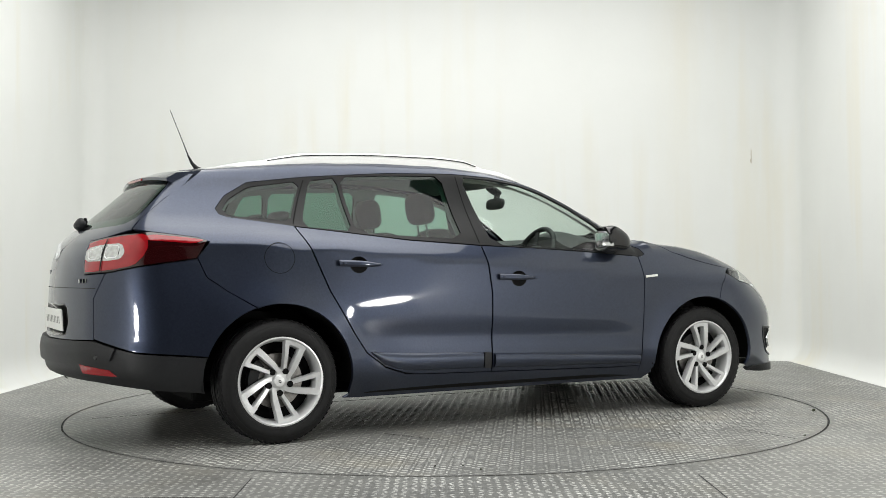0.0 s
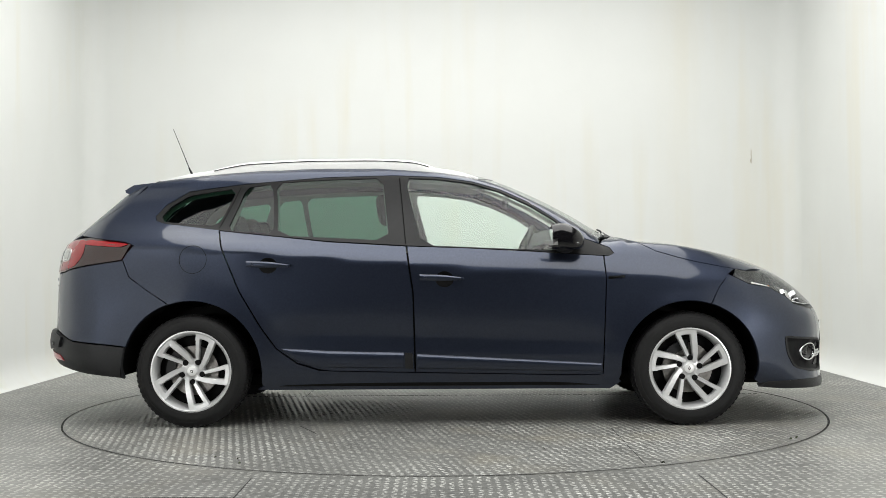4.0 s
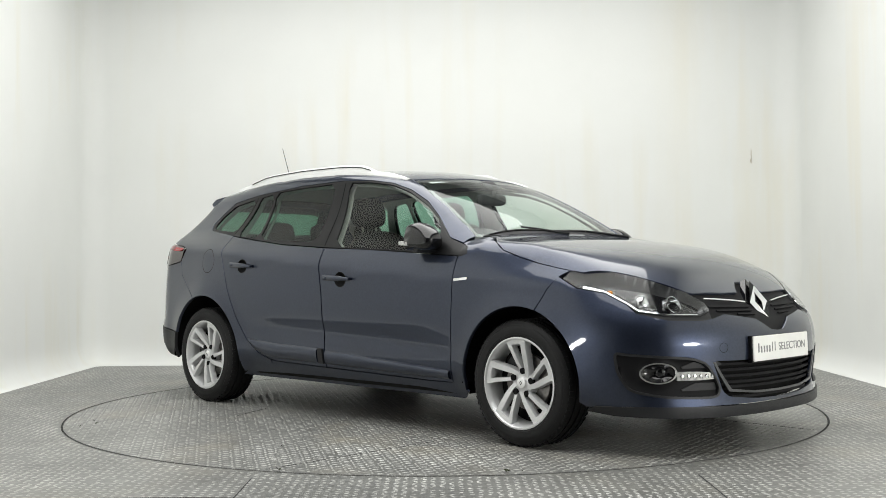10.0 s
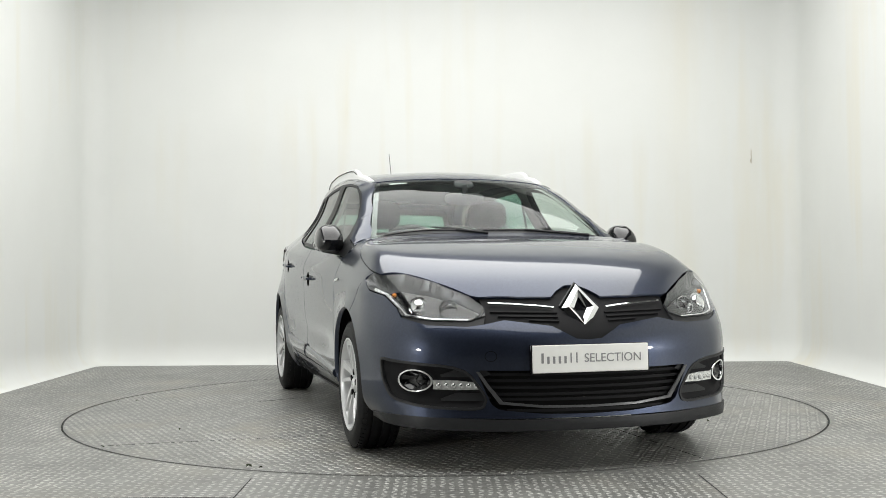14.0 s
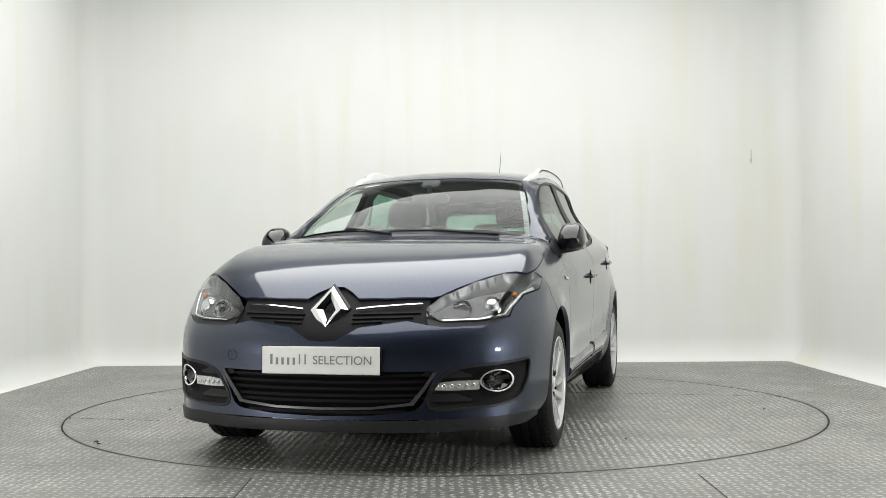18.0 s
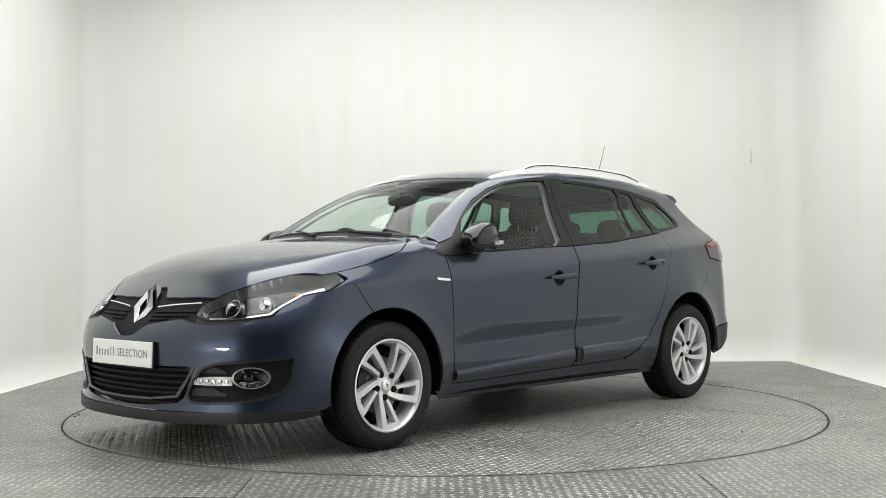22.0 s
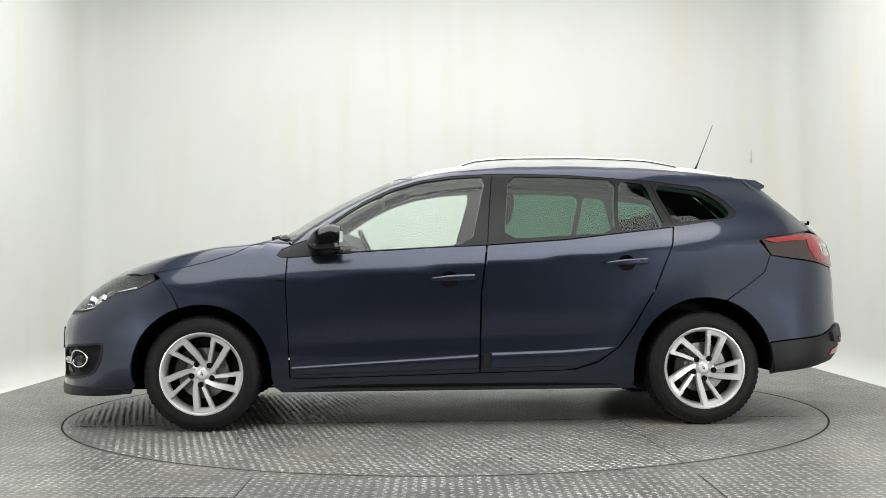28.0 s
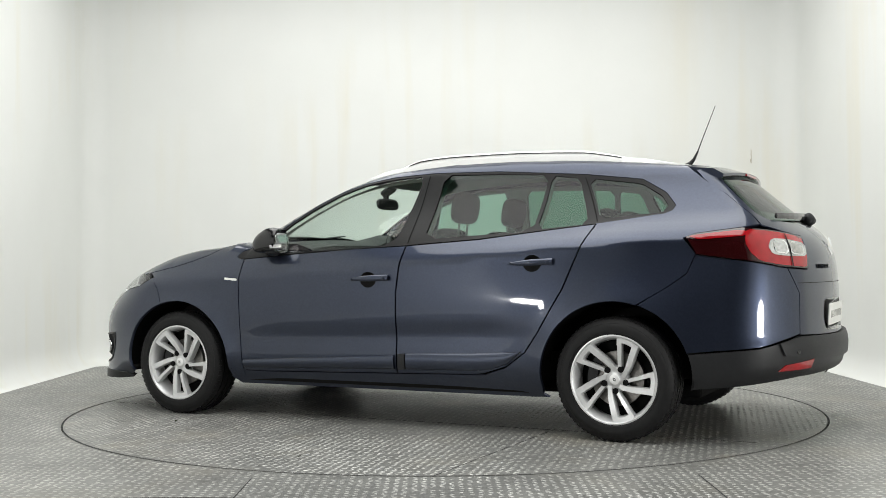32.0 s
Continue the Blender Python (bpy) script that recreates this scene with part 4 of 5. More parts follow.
panel("tailgate_gap", "rear", both([(0.0, 0.7755), (0.25, 0.7755), (0.53, 0.7745), (0.53, 0.7715), (0.25, 0.7725), (0.0, 0.7725)]), GAP, hatch, off=0.0008, gap=0, fold=0, h=0.03)
bm = diamond(bmesh.new(), 0.042, 0.055, 0.014, 0.026, -0.012)
part("rear_emblem", bm, CHROME, hatch, "chrome diamond emblem", at=pose(-2.256, 0, 0.955, 0, 8, 0))
for y0, z, k0, w in ((0.17, 0.853, 6, 0.024), (-0.50, 0.808, 3, 0.020)):
    for k in range(k0):
        P, n = on_body("rear", np.array([(math.atan2(y0 + (w + 0.012) * k, 1.03), z)]), 0.002)
        part("chrome_letter_bar", box(bmesh.new(), tuple(P[0]), (0.004, w, 0.020)), CHROME, hatch)
ARCH_R = [(math.atan2(0.866, -(x + 1.2)), z) for x, z in arch(-AXLE, REAR_ARCH, 108, 160, 10)]
RB = to_view("rear", [(-1.61, 0.85, 0.752), (-1.705, 0.82, 0.82), (-1.745, 0.804, 0.912), (-2.002, 0.755, 0.875), (-2.113, 0.66, 0.85), (-2.143, 0.625, 0.845), (-2.192, 0.568, 0.723), (-2.194, 0.581, 0.53), (-2.033, 0.771, 0.471), (-1.71, 0.855, 0.442)]) + ARCH_R[::-1]
panel("rear_bumper_side", "rear", RB, PAINT, car, sides=2, fold=0.02)
ARCH_R2 = [(math.atan2(0.858, -(x + 1.2)), z) for x, z in arch(-AXLE, REAR_ARCH, 160, 186, 6)]
RBL = both(to_view("rear", BLACK_LINE) + ARCH_R2 + to_view("rear", [(-1.74, 0.83, 0.270), (-1.95, 0.77, 0.290), (-2.15, 0.55, 0.325), (-2.25, 0.0, 0.34)]))
rear_bumper = panel("rear_bumper", "rear", RBL, PLASTIC, car, "dark grey plastic rear bumper", off=0.004, fold=0.02)
LEDGE = both(to_view("rear", [(-2.31, 0.0, 0.512), (-2.27, 0.35, 0.514), (-2.191, 0.577, 0.518), (-2.10, 0.70, 0.485), (-2.12, 0.68, 0.43), (-2.20, 0.57, 0.415), (-2.28, 0.3, 0.405), (-2.31, 0.0, 0.40)]))
panel("bumper_ledge", "rear", LEDGE, PLASTIC, rear_bumper, "raised bumper step", off=0.020, fold=0.018)
panel("reflector", "rear", to_view("rear", [(-2.238, 0.50, 0.408), (-2.225, 0.52, 0.366), (-2.102, 0.695, 0.358), (-2.135, 0.67, 0.386)]), RED, [rear_bumper, rear_bumper], "red bumper reflector", sides=2, off=0.009, gap=0, fold=0.006, h=0.02)
for y, z in ((0.62, 0.447), (0.24, 0.33), (-0.62, 0.447), (-0.24, 0.33)):
    P, n = on_body("rear", np.array([(math.atan2(y, 0.97), z)]), 0.021 if z > 0.4 else 0.005)
    part("parking_sensor", lathe([(0.0, 0.003), (0.010, 0.002), (0.0115, -0.002)], 14, "z"), GLOSS, rear_bumper, at=Matrix.Translation(P[0]) @ Vector(n[0]).to_track_quat("Z", "Y").to_matrix().to_4x4())
tail_lamps = panel("tail_light", "rear", to_view("rear", LAMP_REAR3), DEEPRED, car, "red and clear tail light", sides=2, off=0.005, fold=0.014)
LAMPVIEW = lambda pts: rounded(to_view("rear", pts), 1, 0.18)  # noqa: E731
panel("red_band", "rear", LAMPVIEW([(-1.705, 0.795, 0.999), (-1.76, 0.78, 1.008), (-1.945, 0.72, 1.028), (-1.965, 0.733, 1.000), (-1.85, 0.765, 0.992), (-1.76, 0.79, 0.985)]), RED, tail_lamps, "bright red upper band", sides=2, off=0.0065, gap=0, fold=0, h=0.02)
panel("red_lens", "rear", LAMPVIEW([(-1.955, 0.725, 1.030), (-2.052, 0.62, 1.020), (-2.155, 0.44, 0.992), (-2.16, 0.45, 0.966), (-2.185, 0.462, 0.90), (-2.20, 0.478, 0.87), (-2.203, 0.488, 0.848), (-2.113, 0.655, 0.861), (-2.03, 0.733, 0.880), (-1.985, 0.752, 0.925), (-1.96, 0.75, 0.97)]), RED, tail_lamps, "red lamp cluster", sides=2, off=0.0065, gap=0, fold=0, h=0.02)
panel("clear_rim", "rear", LAMPVIEW([(-2.055, 0.655, 0.985), (-2.10, 0.565, 0.982), (-2.17, 0.45, 0.962), (-2.19, 0.468, 0.900), (-2.12, 0.625, 0.903), (-2.075, 0.68, 0.912), (-2.055, 0.69, 0.945)]), LAMP_WHITE, tail_lamps, "clear lamp window", sides=2, off=0.009, gap=0, fold=0.003, h=0.02)
panel("bulb_chamber", "rear", LAMPVIEW([(-2.065, 0.655, 0.977), (-2.10, 0.578, 0.974), (-2.115, 0.59, 0.912), (-2.08, 0.67, 0.919)]), LAMP_CHROME, tail_lamps, "chrome bulb chamber", sides=2, off=0.0105, gap=0, fold=0, h=0.012, dish=0.006, slope=0.02)
panel("reverse_chamber", "rear", LAMPVIEW([(-2.112, 0.56, 0.974), (-2.158, 0.472, 0.958), (-2.174, 0.49, 0.907), (-2.127, 0.58, 0.910)]), LAMP_CHROME, tail_lamps, "chrome reversing chamber", sides=2, off=0.0105, gap=0, fold=0, h=0.012, dish=0.006, slope=0.02)
panel("lamp_split", "rear", LAMPVIEW([(-2.095, 0.574, 1.008), (-2.10, 0.568, 1.008), (-2.155, 0.592, 0.853), (-2.15, 0.598, 0.853)]), GAP, tail_lamps, "dark split between lamp halves", sides=2, off=0.0115, gap=0, fold=0, h=0.02)

# glass and pillars along the side
DLO = DLO_TOP + DLO_LOW
PANES = [shrunk(rounded(q, 1, 0.1), -0.010) for q in (
    [(0.62, 0.962), (0.501, 0.966), (-0.087, 0.995), (-0.180, 1.360), (-0.002, 1.352), (0.188, 1.327), (0.346, 1.276), (0.503, 1.200), (0.64, 1.112), (0.70, 1.045), (0.68, 0.965)],
    [(-0.286, 1.023), (-0.885, 1.056), (-0.915, 1.339), (-0.64, 1.354), (-0.328, 1.362)],
    [(-0.925, 1.065), (-1.17, 1.085), (-1.088, 1.314), (-0.955, 1.332)],
    [(-1.245, 1.113), (-1.545, 1.140), (-1.560, 1.165), (-1.525, 1.211), (-1.42, 1.274), (-1.16, 1.309)])]
panel("window_surround", "side", DLO, TRIM, car, "satin black window frames and pillars", sides=2, off=-0.002, gap=0.001, holes=PANES, fold=0.012)
panel("pillar_trim", "side", shrunk(np.array(DLO), -0.02), BEIGE, car, "grey inner pillar trim", sides=2, off=-0.045, gap=0, fold=0, holes=[shrunk(np.array(q), 0.006) for q in PANES])
for q, mat, owner, nm in zip(PANES, (FRONT_GLASS, REAR_GLASS, REAR_GLASS, REAR_GLASS), (front_doors, rear_doors, rear_doors, [car, car]), ("window_pane", "window_pane", "window_pane", "quarter_window")):
    panel(nm, "side", q, mat, owner, "clear greenish glass" if mat is FRONT_GLASS else "dark privacy glass", sides=2, off=-0.008, gap=-0.004, fold=0)
for x0, z0, x1, z1 in ((-0.222, 1.372, -0.180, 0.992), (-1.125, 1.325, -1.225, 1.090)):
    panel("door_gap", "side", [(x0, z0), (x1, z1), (x1 - 0.006, z1), (x0 - 0.006, z0)], GAP, car, sides=2, off=-0.0008, gap=0, fold=0, h=0.03)

# headlights: a dark bowl with optics under a clear lens
HEAD = to_view("front", LAMP3)
headlights = panel("headlight", "front", HEAD, BOWL, car, "clear wraparound headlight", sides=2, off=0.0, gap=0.0, fold=0.01, dish=0.055, slope=0.03, h=0.015)
panel("lens", "front", HEAD, CLEAR, headlights, "clear lens", sides=2, off=0.003, fold=0)
panel("bezel", "front", to_view("front", [(2.09, 0.44, 0.684), (2.02, 0.52, 0.726), (1.93, 0.64, 0.762), (1.83, 0.735, 0.776), (1.78, 0.785, 0.760), (1.84, 0.765, 0.728), (1.92, 0.750, 0.680), (2.045, 0.64, 0.652), (2.11, 0.50, 0.648)]), GLOSS, headlights, "black inner bezel", sides=2, off=-0.034, gap=0, fold=0.01, h=0.02)
TRIM_LOW = [(1.70, 0.826, 0.765), (1.80, 0.785, 0.746), (1.90, 0.755, 0.694), (1.955, 0.742, 0.661), (2.045, 0.645, 0.645), (2.112, 0.50, 0.642)]
TRIM_HIGH = [(1.705, 0.82, 0.776), (1.80, 0.783, 0.753), (1.90, 0.754, 0.701), (1.955, 0.739, 0.667), (2.045, 0.645, 0.650), (2.112, 0.50, 0.646)]
panel("silver_trim", "front", to_view("front", TRIM_HIGH + TRIM_LOW[::-1]), LAMP_CHROME, headlights, "silver inner trim", sides=2, off=-0.010, gap=0, fold=0.006, h=0.015)
for s, hl in zip((1, -1), headlights):
    for nm, x, y, z, r, mat in (("main_lamp", 1.945, 0.685, 0.716, 0.043, LAMP_CHROME), ("dipped_lamp", 2.022, 0.567, 0.702, 0.040, LAMP_CHROME), ("indicator", 1.81, 0.765, 0.757, 0.013, AMBER)):
        u = np.array(to_view("front", [(x, y * s, z)]))
        P, n = on_body("front", u, -0.04)
        turn = Vector(unit(n + np.array((0.9, 0, 0)))[0]).to_track_quat("Z", "Y").to_matrix().to_4x4()
        if nm == "dipped_lamp":
            bm = lathe([(r * 0.25, -0.012), (r * 0.6, -0.006), (r * 0.9, 0.008), (r, 0.022), (r * 1.04, 0.022), (r * 1.04, -0.02)], 28, "z")
        else:
            bm = lathe([(0.0, 0.022), (r * 0.4, 0.020), (r * 0.68, 0.012), (r * 0.80, 0.0), (r * 0.84, 0.004), (r, 0.006), (r, -0.02)], 28, "z")
        part(nm, bm, mat, hl, "amber indicator bulb" if mat is AMBER else "chrome lamp barrel", at=Matrix.Translation(P[0]) @ turn, smooth=45)


# ---- wheels ----
def wheel():
    w = new("wheel")
    R = 0.306
    edge = [(0.300, 0.082), (0.292, 0.094), (0.276, 0.102), (0.2745, 0.1015), (0.273, 0.103), (0.255, 0.107), (0.235, 0.105), (0.2335, 0.1035), (0.232, 0.105), (0.222, 0.103), (0.212, 0.094)]
    tread = [(R - 0.002, 0.074), (R, 0.062), (R, 0.050), (R - 0.007, 0.049), (R - 0.007, 0.041), (R, 0.040), (R, 0.010), (R - 0.007, 0.009), (R - 0.007, 0.001)]
    half_prof = tread[::-1] + edge
    prof = [(r, -y) for r, y in half_prof[::-1]] + half_prof
    part("tyre", lathe(prof, 72), RUBBER, w, smooth=35)
    bm = bmesh.new()
    for k in range(64):
        a = 2 * math.pi * k / 64
        for s in (1, -1):
            turn = Matrix.Rotation(a, 4, "Y")
            box(bm, turn @ Vector((0.3018, s * 0.0785, 0)), (0.006, 0.020, 0.016), turn @ Matrix.Rotation(s * 0.35, 4, "Z"))
    tagged(part("tread_pattern", bm, RUBBER, w), kind="stuff")
    part("rim", lathe([(0.150, -0.07), (0.19, -0.09), (0.200, 0.0), (0.204, 0.06), (0.208, 0.088), (0.218, 0.093), (0.222, 0.098), (0.221, 0.104), (0.214, 0.105), (0.207, 0.098), (0.199, 0.076), (0.194, 0.05), (0.190, -0.03)], 72), ALLOY, w, "silver alloy rim", smooth=35)
    # five looped spokes: a slim straight arm and a broad curved arm that meet at the rim
    for k in range(5):
        bolt = 2 * math.pi * k / 5 + math.pi / 2
        bm = bmesh.new()
        for rad, turn_, half in (((0.055, 0.073, 0.10, 0.15, 0.207), (6, 11, 16.5, 21, 24), (0.0095, 0.0095, 0.0100, 0.0108, 0.0125)),
                                 ((0.040, 0.065, 0.09, 0.12, 0.166, 0.207), (-40, -25.5, -17, -10, -4, -1), (0.0125, 0.0130, 0.0145, 0.0158, 0.0165, 0.0180))):
            rows = []
            for r in np.linspace(rad[0], rad[-1], 15):
                a = bolt + radians(pchip(rad, turn_, np.array([r]))[0])
                wd = pchip(rad, half, np.array([r]))[0]
                h = 0.074 + 0.023 * math.sin(min(1, (r - 0.04) / 0.165) * math.pi * 0.5)
                p = Vector((-r * math.cos(a), h, r * math.sin(a)))
                b = bolt + radians(pchip(rad, turn_, np.array([r + 0.004]))[0])
                q = Vector((-(r + 0.004) * math.cos(b), h, (r + 0.004) * math.sin(b)))
                sd = (q - p).normalized().cross(Vector((0, 1, 0)))
                rows.append([bm.verts.new(p + sd * wd * f + Vector((0, d, 0))) for f, d in ((-1.12, -0.036), (-1.0, -0.007), (-0.86, 0.0), (0.86, 0.0), (1.0, -0.007), (1.12, -0.036))])
            for a_, b_ in zip(rows[:-1], rows[1:]):
                for j in range(5):
                    bm.faces.new((a_[j], b_[j], b_[j + 1], a_[j + 1]))
        arcs = []
        for i in range(15):
            a = bolt + radians(-6 + 32.5 * i / 14)
            lip = 0.184 - 0.014 * abs(2 * i / 14 - 1) ** 3
            arcs.append([bm.verts.new((-r * math.cos(a), h, r * math.sin(a))) for r, h in ((lip - 0.004, 0.056), (lip - 0.001, 0.089), (lip + 0.003, 0.0962), (0.207, 0.0985), (0.212, 0.094))])
        for a_, b_ in zip(arcs[:-1], arcs[1:]):
            for j in range(4):
                bm.faces.new((a_[j], b_[j], b_[j + 1], a_[j + 1]))
        part("looped_spoke", bm, ALLOY, w, smooth=40)
    part("hub", lathe([(0.0, 0.080), (0.026, 0.080), (0.030, 0.076), (0.040, 0.073), (0.060, 0.070), (0.066, 0.060), (0.068, 0.03)], 40), ALLOY, w, smooth=35)
    part("centre_cap", lathe([(0.0, 0.0850), (0.020, 0.0850), (0.0255, 0.082), (0.026, 0.074)], 28), SILVER, w, smooth=30)
    bm = bmesh.new()
    for s in (0.010, ):
        o = [(0, s * 1.2), (s * 0.8, 0), (0, -s * 1.2), (-s * 0.8, 0)]
        i = [(x * 0.45, z * 0.45) for x, z in o]
        vo, vi = [bm.verts.new((x, 0.0857, z)) for x, z in o], [bm.verts.new((x, 0.0857, z)) for x, z in i]
        for j in range(4):
            bm.faces.new((vo[j], vo[(j + 1) % 4], vi[(j + 1) % 4], vi[j]))
    part("emblem", bm, INK, w)
    for k in range(5):
        a = 2 * math.pi * k / 5 + math.pi / 2
        bm = lathe([(0.0, 0.0812), (0.0140, 0.0812), (0.0155, 0.0795), (0.015, 0.06)], 16)
        part("wheel_bolt", bm, GAP, w, at=Matrix.Translation((0.058 * math.cos(a), 0, 0.058 * math.sin(a))), smooth=40)
    # a black disc stands in for the shade behind the spokes
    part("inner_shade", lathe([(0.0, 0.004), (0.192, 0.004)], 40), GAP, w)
    part("brake_disc", lathe([(0.05, 0.022), (0.060, 0.030), (0.135, 0.030), (0.137, 0.012), (0.05, 0.012)], 48), STEEL, w, smooth=35)
    bm = lathe([(0.10, 0.045), (0.150, 0.045), (0.150, 0.0), (0.10, 0.0), (0.10, 0.045)], 12, arc=(0.4, 1.5))
    part("brake_caliper", bm, PLASTIC, w, smooth=30)
    return w


w0 = wheel()
w0.parent = car
w0["label"] = "black tyre on a ten-spoke silver alloy wheel"
HUBY = 0.772
w0.matrix_basis = pose(AXLE, HUBY, 0.305, 0, 30, 0)
copy_thing(w0, pose(-AXLE, HUBY, 0.305, 0, 40, 0))
copy_thing(w0, pose(AXLE, -HUBY, 0.305, 0, -5, 180))
copy_thing(w0, pose(-AXLE, -HUBY, 0.305, 0, 38, 180))

# arch liners and the floor pan
for cx, r in ((AXLE, 0.385), (-AXLE, 0.39)):
    for s in (1, -1):
        bm = lathe([(0.12, 0.50), (r, 0.52), (r, 0.862)], 40, arc=(radians(-4), radians(184)))
        part("arch_liner", bm, GAP, car, "black wheel-arch liner", at=Matrix.Translation((cx, 0, 0.305)) @ Matrix.Diagonal((1, s, 1, 1)))
bm = box(bmesh.new(), (0.1, 0, 0.225), (3.6, 1.06, 0.07), bevel=0.02)
box(bm, (0, 0, 0.24), (1.85, 1.62, 0.06), bevel=0.02)
part("floor_pan", bm, GAP, car, "dark underbody")

# ---- on the outside: mirrors, rails, antenna, spoiler, wipers ----
def shell(rx, ry, rz, power=0.7, n=20, m=12):
    """A rounded block: a superellipsoid."""
    bm = bmesh.new()
    f = lambda v: math.copysign(abs(v) ** power, v)  # noqa: E731
    rows = []
    for i in range(1, m):
        b = -math.pi / 2 + math.pi * i / m
        rows.append([bm.verts.new((rx * f(math.cos(b)) * f(math.cos(2 * math.pi * j / n)), ry * f(math.cos(b)) * f(math.sin(2 * math.pi * j / n)), rz * f(math.sin(b)))) for j in range(n)])
    for a, b in zip(rows[:-1], rows[1:]):
        for j in range(n):
            bm.faces.new((a[j], a[(j + 1) % n], b[(j + 1) % n], b[j]))
    for r, z in ((rows[0], -rz), (rows[-1], rz)):
        v = bm.verts.new((0, 0, z))
        for j in range(n):
            bm.faces.new((r[j], r[(j + 1) % n], v))
    return bm


def door_mirror(s):
    door = front_doors[0 if s > 0 else 1]
    bm = shell(0.125, 0.074, 0.070, 0.62, 28, 16)
    for v in bm.verts:
        v.co.z += 0.018 * (1 - abs(v.co.x) / 0.125) - (0.028 if v.co.x > 0.03 and v.co.z > 0 else 0) * (v.co.x - 0.03) / 0.09
        v.co.y *= 1 - 0.16 * (v.co.z / 0.07)
        if v.co.x < -0.055:
            v.co.x = -0.055 - (v.co.x + 0.055) * 0.25
    part("mirror_cap", bm, GLOSS, door, "gloss black mirror cap", at=pose(0.665, s * 0.856, 1.010), smooth=50)
    part("mirror_glass", shell(0.004, 0.060, 0.052, 0.6, 24, 12), CHROME, door, "mirror glass", at=pose(0.610, s * 0.856, 1.012, 0, 0, s * -6), smooth=40)
    bm = tube(bmesh.new(), [(0.70, s * 0.78, 0.952), (0.69, s * 0.81, 0.950), (0.675, s * 0.85, 0.955), (0.665, s * 0.89, 0.962)], 0.045, 12, 0.034, flat=0.42)
    part("mirror_arm", bm, PLASTIC, door, "black mirror foot", smooth=50)
    bm = box(bmesh.new(), (0, 0, 0), (0.075, 0.012, 0.022), bevel=0.005)
    part("side_repeater", bm, LAMP_WHITE, door, "clear repeater lamp", at=pose(0.605, s * 0.922, 0.988, 0, 4, s * 6), smooth=40)


door_mirror(1)
door_mirror(-1)


def roof_rail(s):
    rail = new("roof_rail")
    rail.parent = car
    rail["label"] = "satin silver roof rail"
    edge = [(0.20, 0.522), (0.10, 0.535), (0.0, 0.540), (-0.3, 0.545), (-0.7, 0.541), (-1.0, 0.530), (-1.3, 0.508), (-1.5, 0.488), (-1.62, 0.474)]
    xs = np.linspace(0.22, -1.62, 47)
    ys = pchip([q[0] for q in edge[::-1]], [q[1] for q in edge[::-1]], xs)
    P, _ = on_body("top", np.stack([xs, ys], 1))
    for nm, h, w0_, w1_, mat in (("rail_bar", 1.0, 0.017, 0.010, SILVER),):
        bm = bmesh.new()
        rows = []
        for (x, y, z) in P:
            lift = 0.008 + 0.012 * min(1, (0.22 - x) / 0.12) + 0.030 * max(0, min(1, (-0.02 - x) / 0.12, (x + 1.32) / 0.20)) ** 0.8
            lift *= max(0.15, min(1, (x + 1.63) / 0.22))
            ring = [(y + 0.020, z - 0.012), (y + 0.019, z + lift * 0.55), (y + 0.011, z + lift * 0.95), (y, z + lift), (y - 0.011, z + lift * 0.92), (y - 0.017, z + lift * 0.5), (y - 0.018, z - 0.006)]
            rows.append([bm.verts.new((x, s * a, b)) for a, b in ring])
        for a, b in zip(rows[:-1], rows[1:]):
            for j in range(len(a) - 1):
                bm.faces.new((a[j], a[j + 1], b[j + 1], b[j]))
        bm.faces.new(rows[0])
        bm.faces.new(rows[-1])
        part(nm, bm, mat, rail, smooth=50)
    bm = bmesh.new()
    line = []
    for x, y, z in P:
        if -1.31 < x < -0.03:
            lift = 0.020 + 0.030 * max(0, min(1, (-0.02 - x) / 0.12, (x + 1.32) / 0.20)) ** 0.8
            line.append((x, s * (y + 0.020), z + lift * 0.72))
    tube(bm, line, 0.0026, 6)
    part("rail_gap", bm, GAP, rail, "dark gap under the bar")


roof_rail(1)
roof_rail(-1)
bm = tube(bmesh.new(), [(-1.49, 0, 1.405), (-1.53, 0, 1.425), (-1.552, 0, 1.45), (-1.575, 0, 1.495)], 0.017, 10, 0.0045)
antenna = part("antenna", bm, PLASTIC, car, "black antenna foot", smooth=50)
part("mast", tube(bmesh.new(), [(-1.572, 0, 1.49), (-1.60, 0, 1.56), (-1.672, 0, 1.738)], 0.0035, 6, 0.0018), PLASTIC, antenna)

# spoiler over the rear window
bm = bmesh.new()
rows = []
for y in np.linspace(-0.505, 0.505, 25):
    zt = float(top(np.array([-1.62]), np.array([y]))[0])
    reach = -1.865 + 0.20 * abs(y) ** 2.2
    rows.append([bm.verts.new((x, y, z)) for x, z in ((-1.60, zt - 0.010), (-1.66, zt - 0.010), (-1.77, zt - 0.022), ((reach), zt - 0.052), (reach + 0.004, zt - 0.066), (reach + 0.035, zt - 0.078), (-1.74, zt - 0.080))])
for a, b in zip(rows[:-1], rows[1:]):
    for j in range(6):
        bm.faces.new((a[j], a[j + 1], b[j + 1], b[j]))
bm.faces.new(rows[0])
bm.faces.new(rows[-1])
spoiler = part("spoiler", bm, PAINT, car, "roof spoiler over the rear window", smooth=40)
bm = box(bmesh.new(), (-1.862, 0, 1.338), (0.010, 0.30, 0.012), bevel=0.003)
part("brake_light", bm, RED, spoiler, "red high brake light")

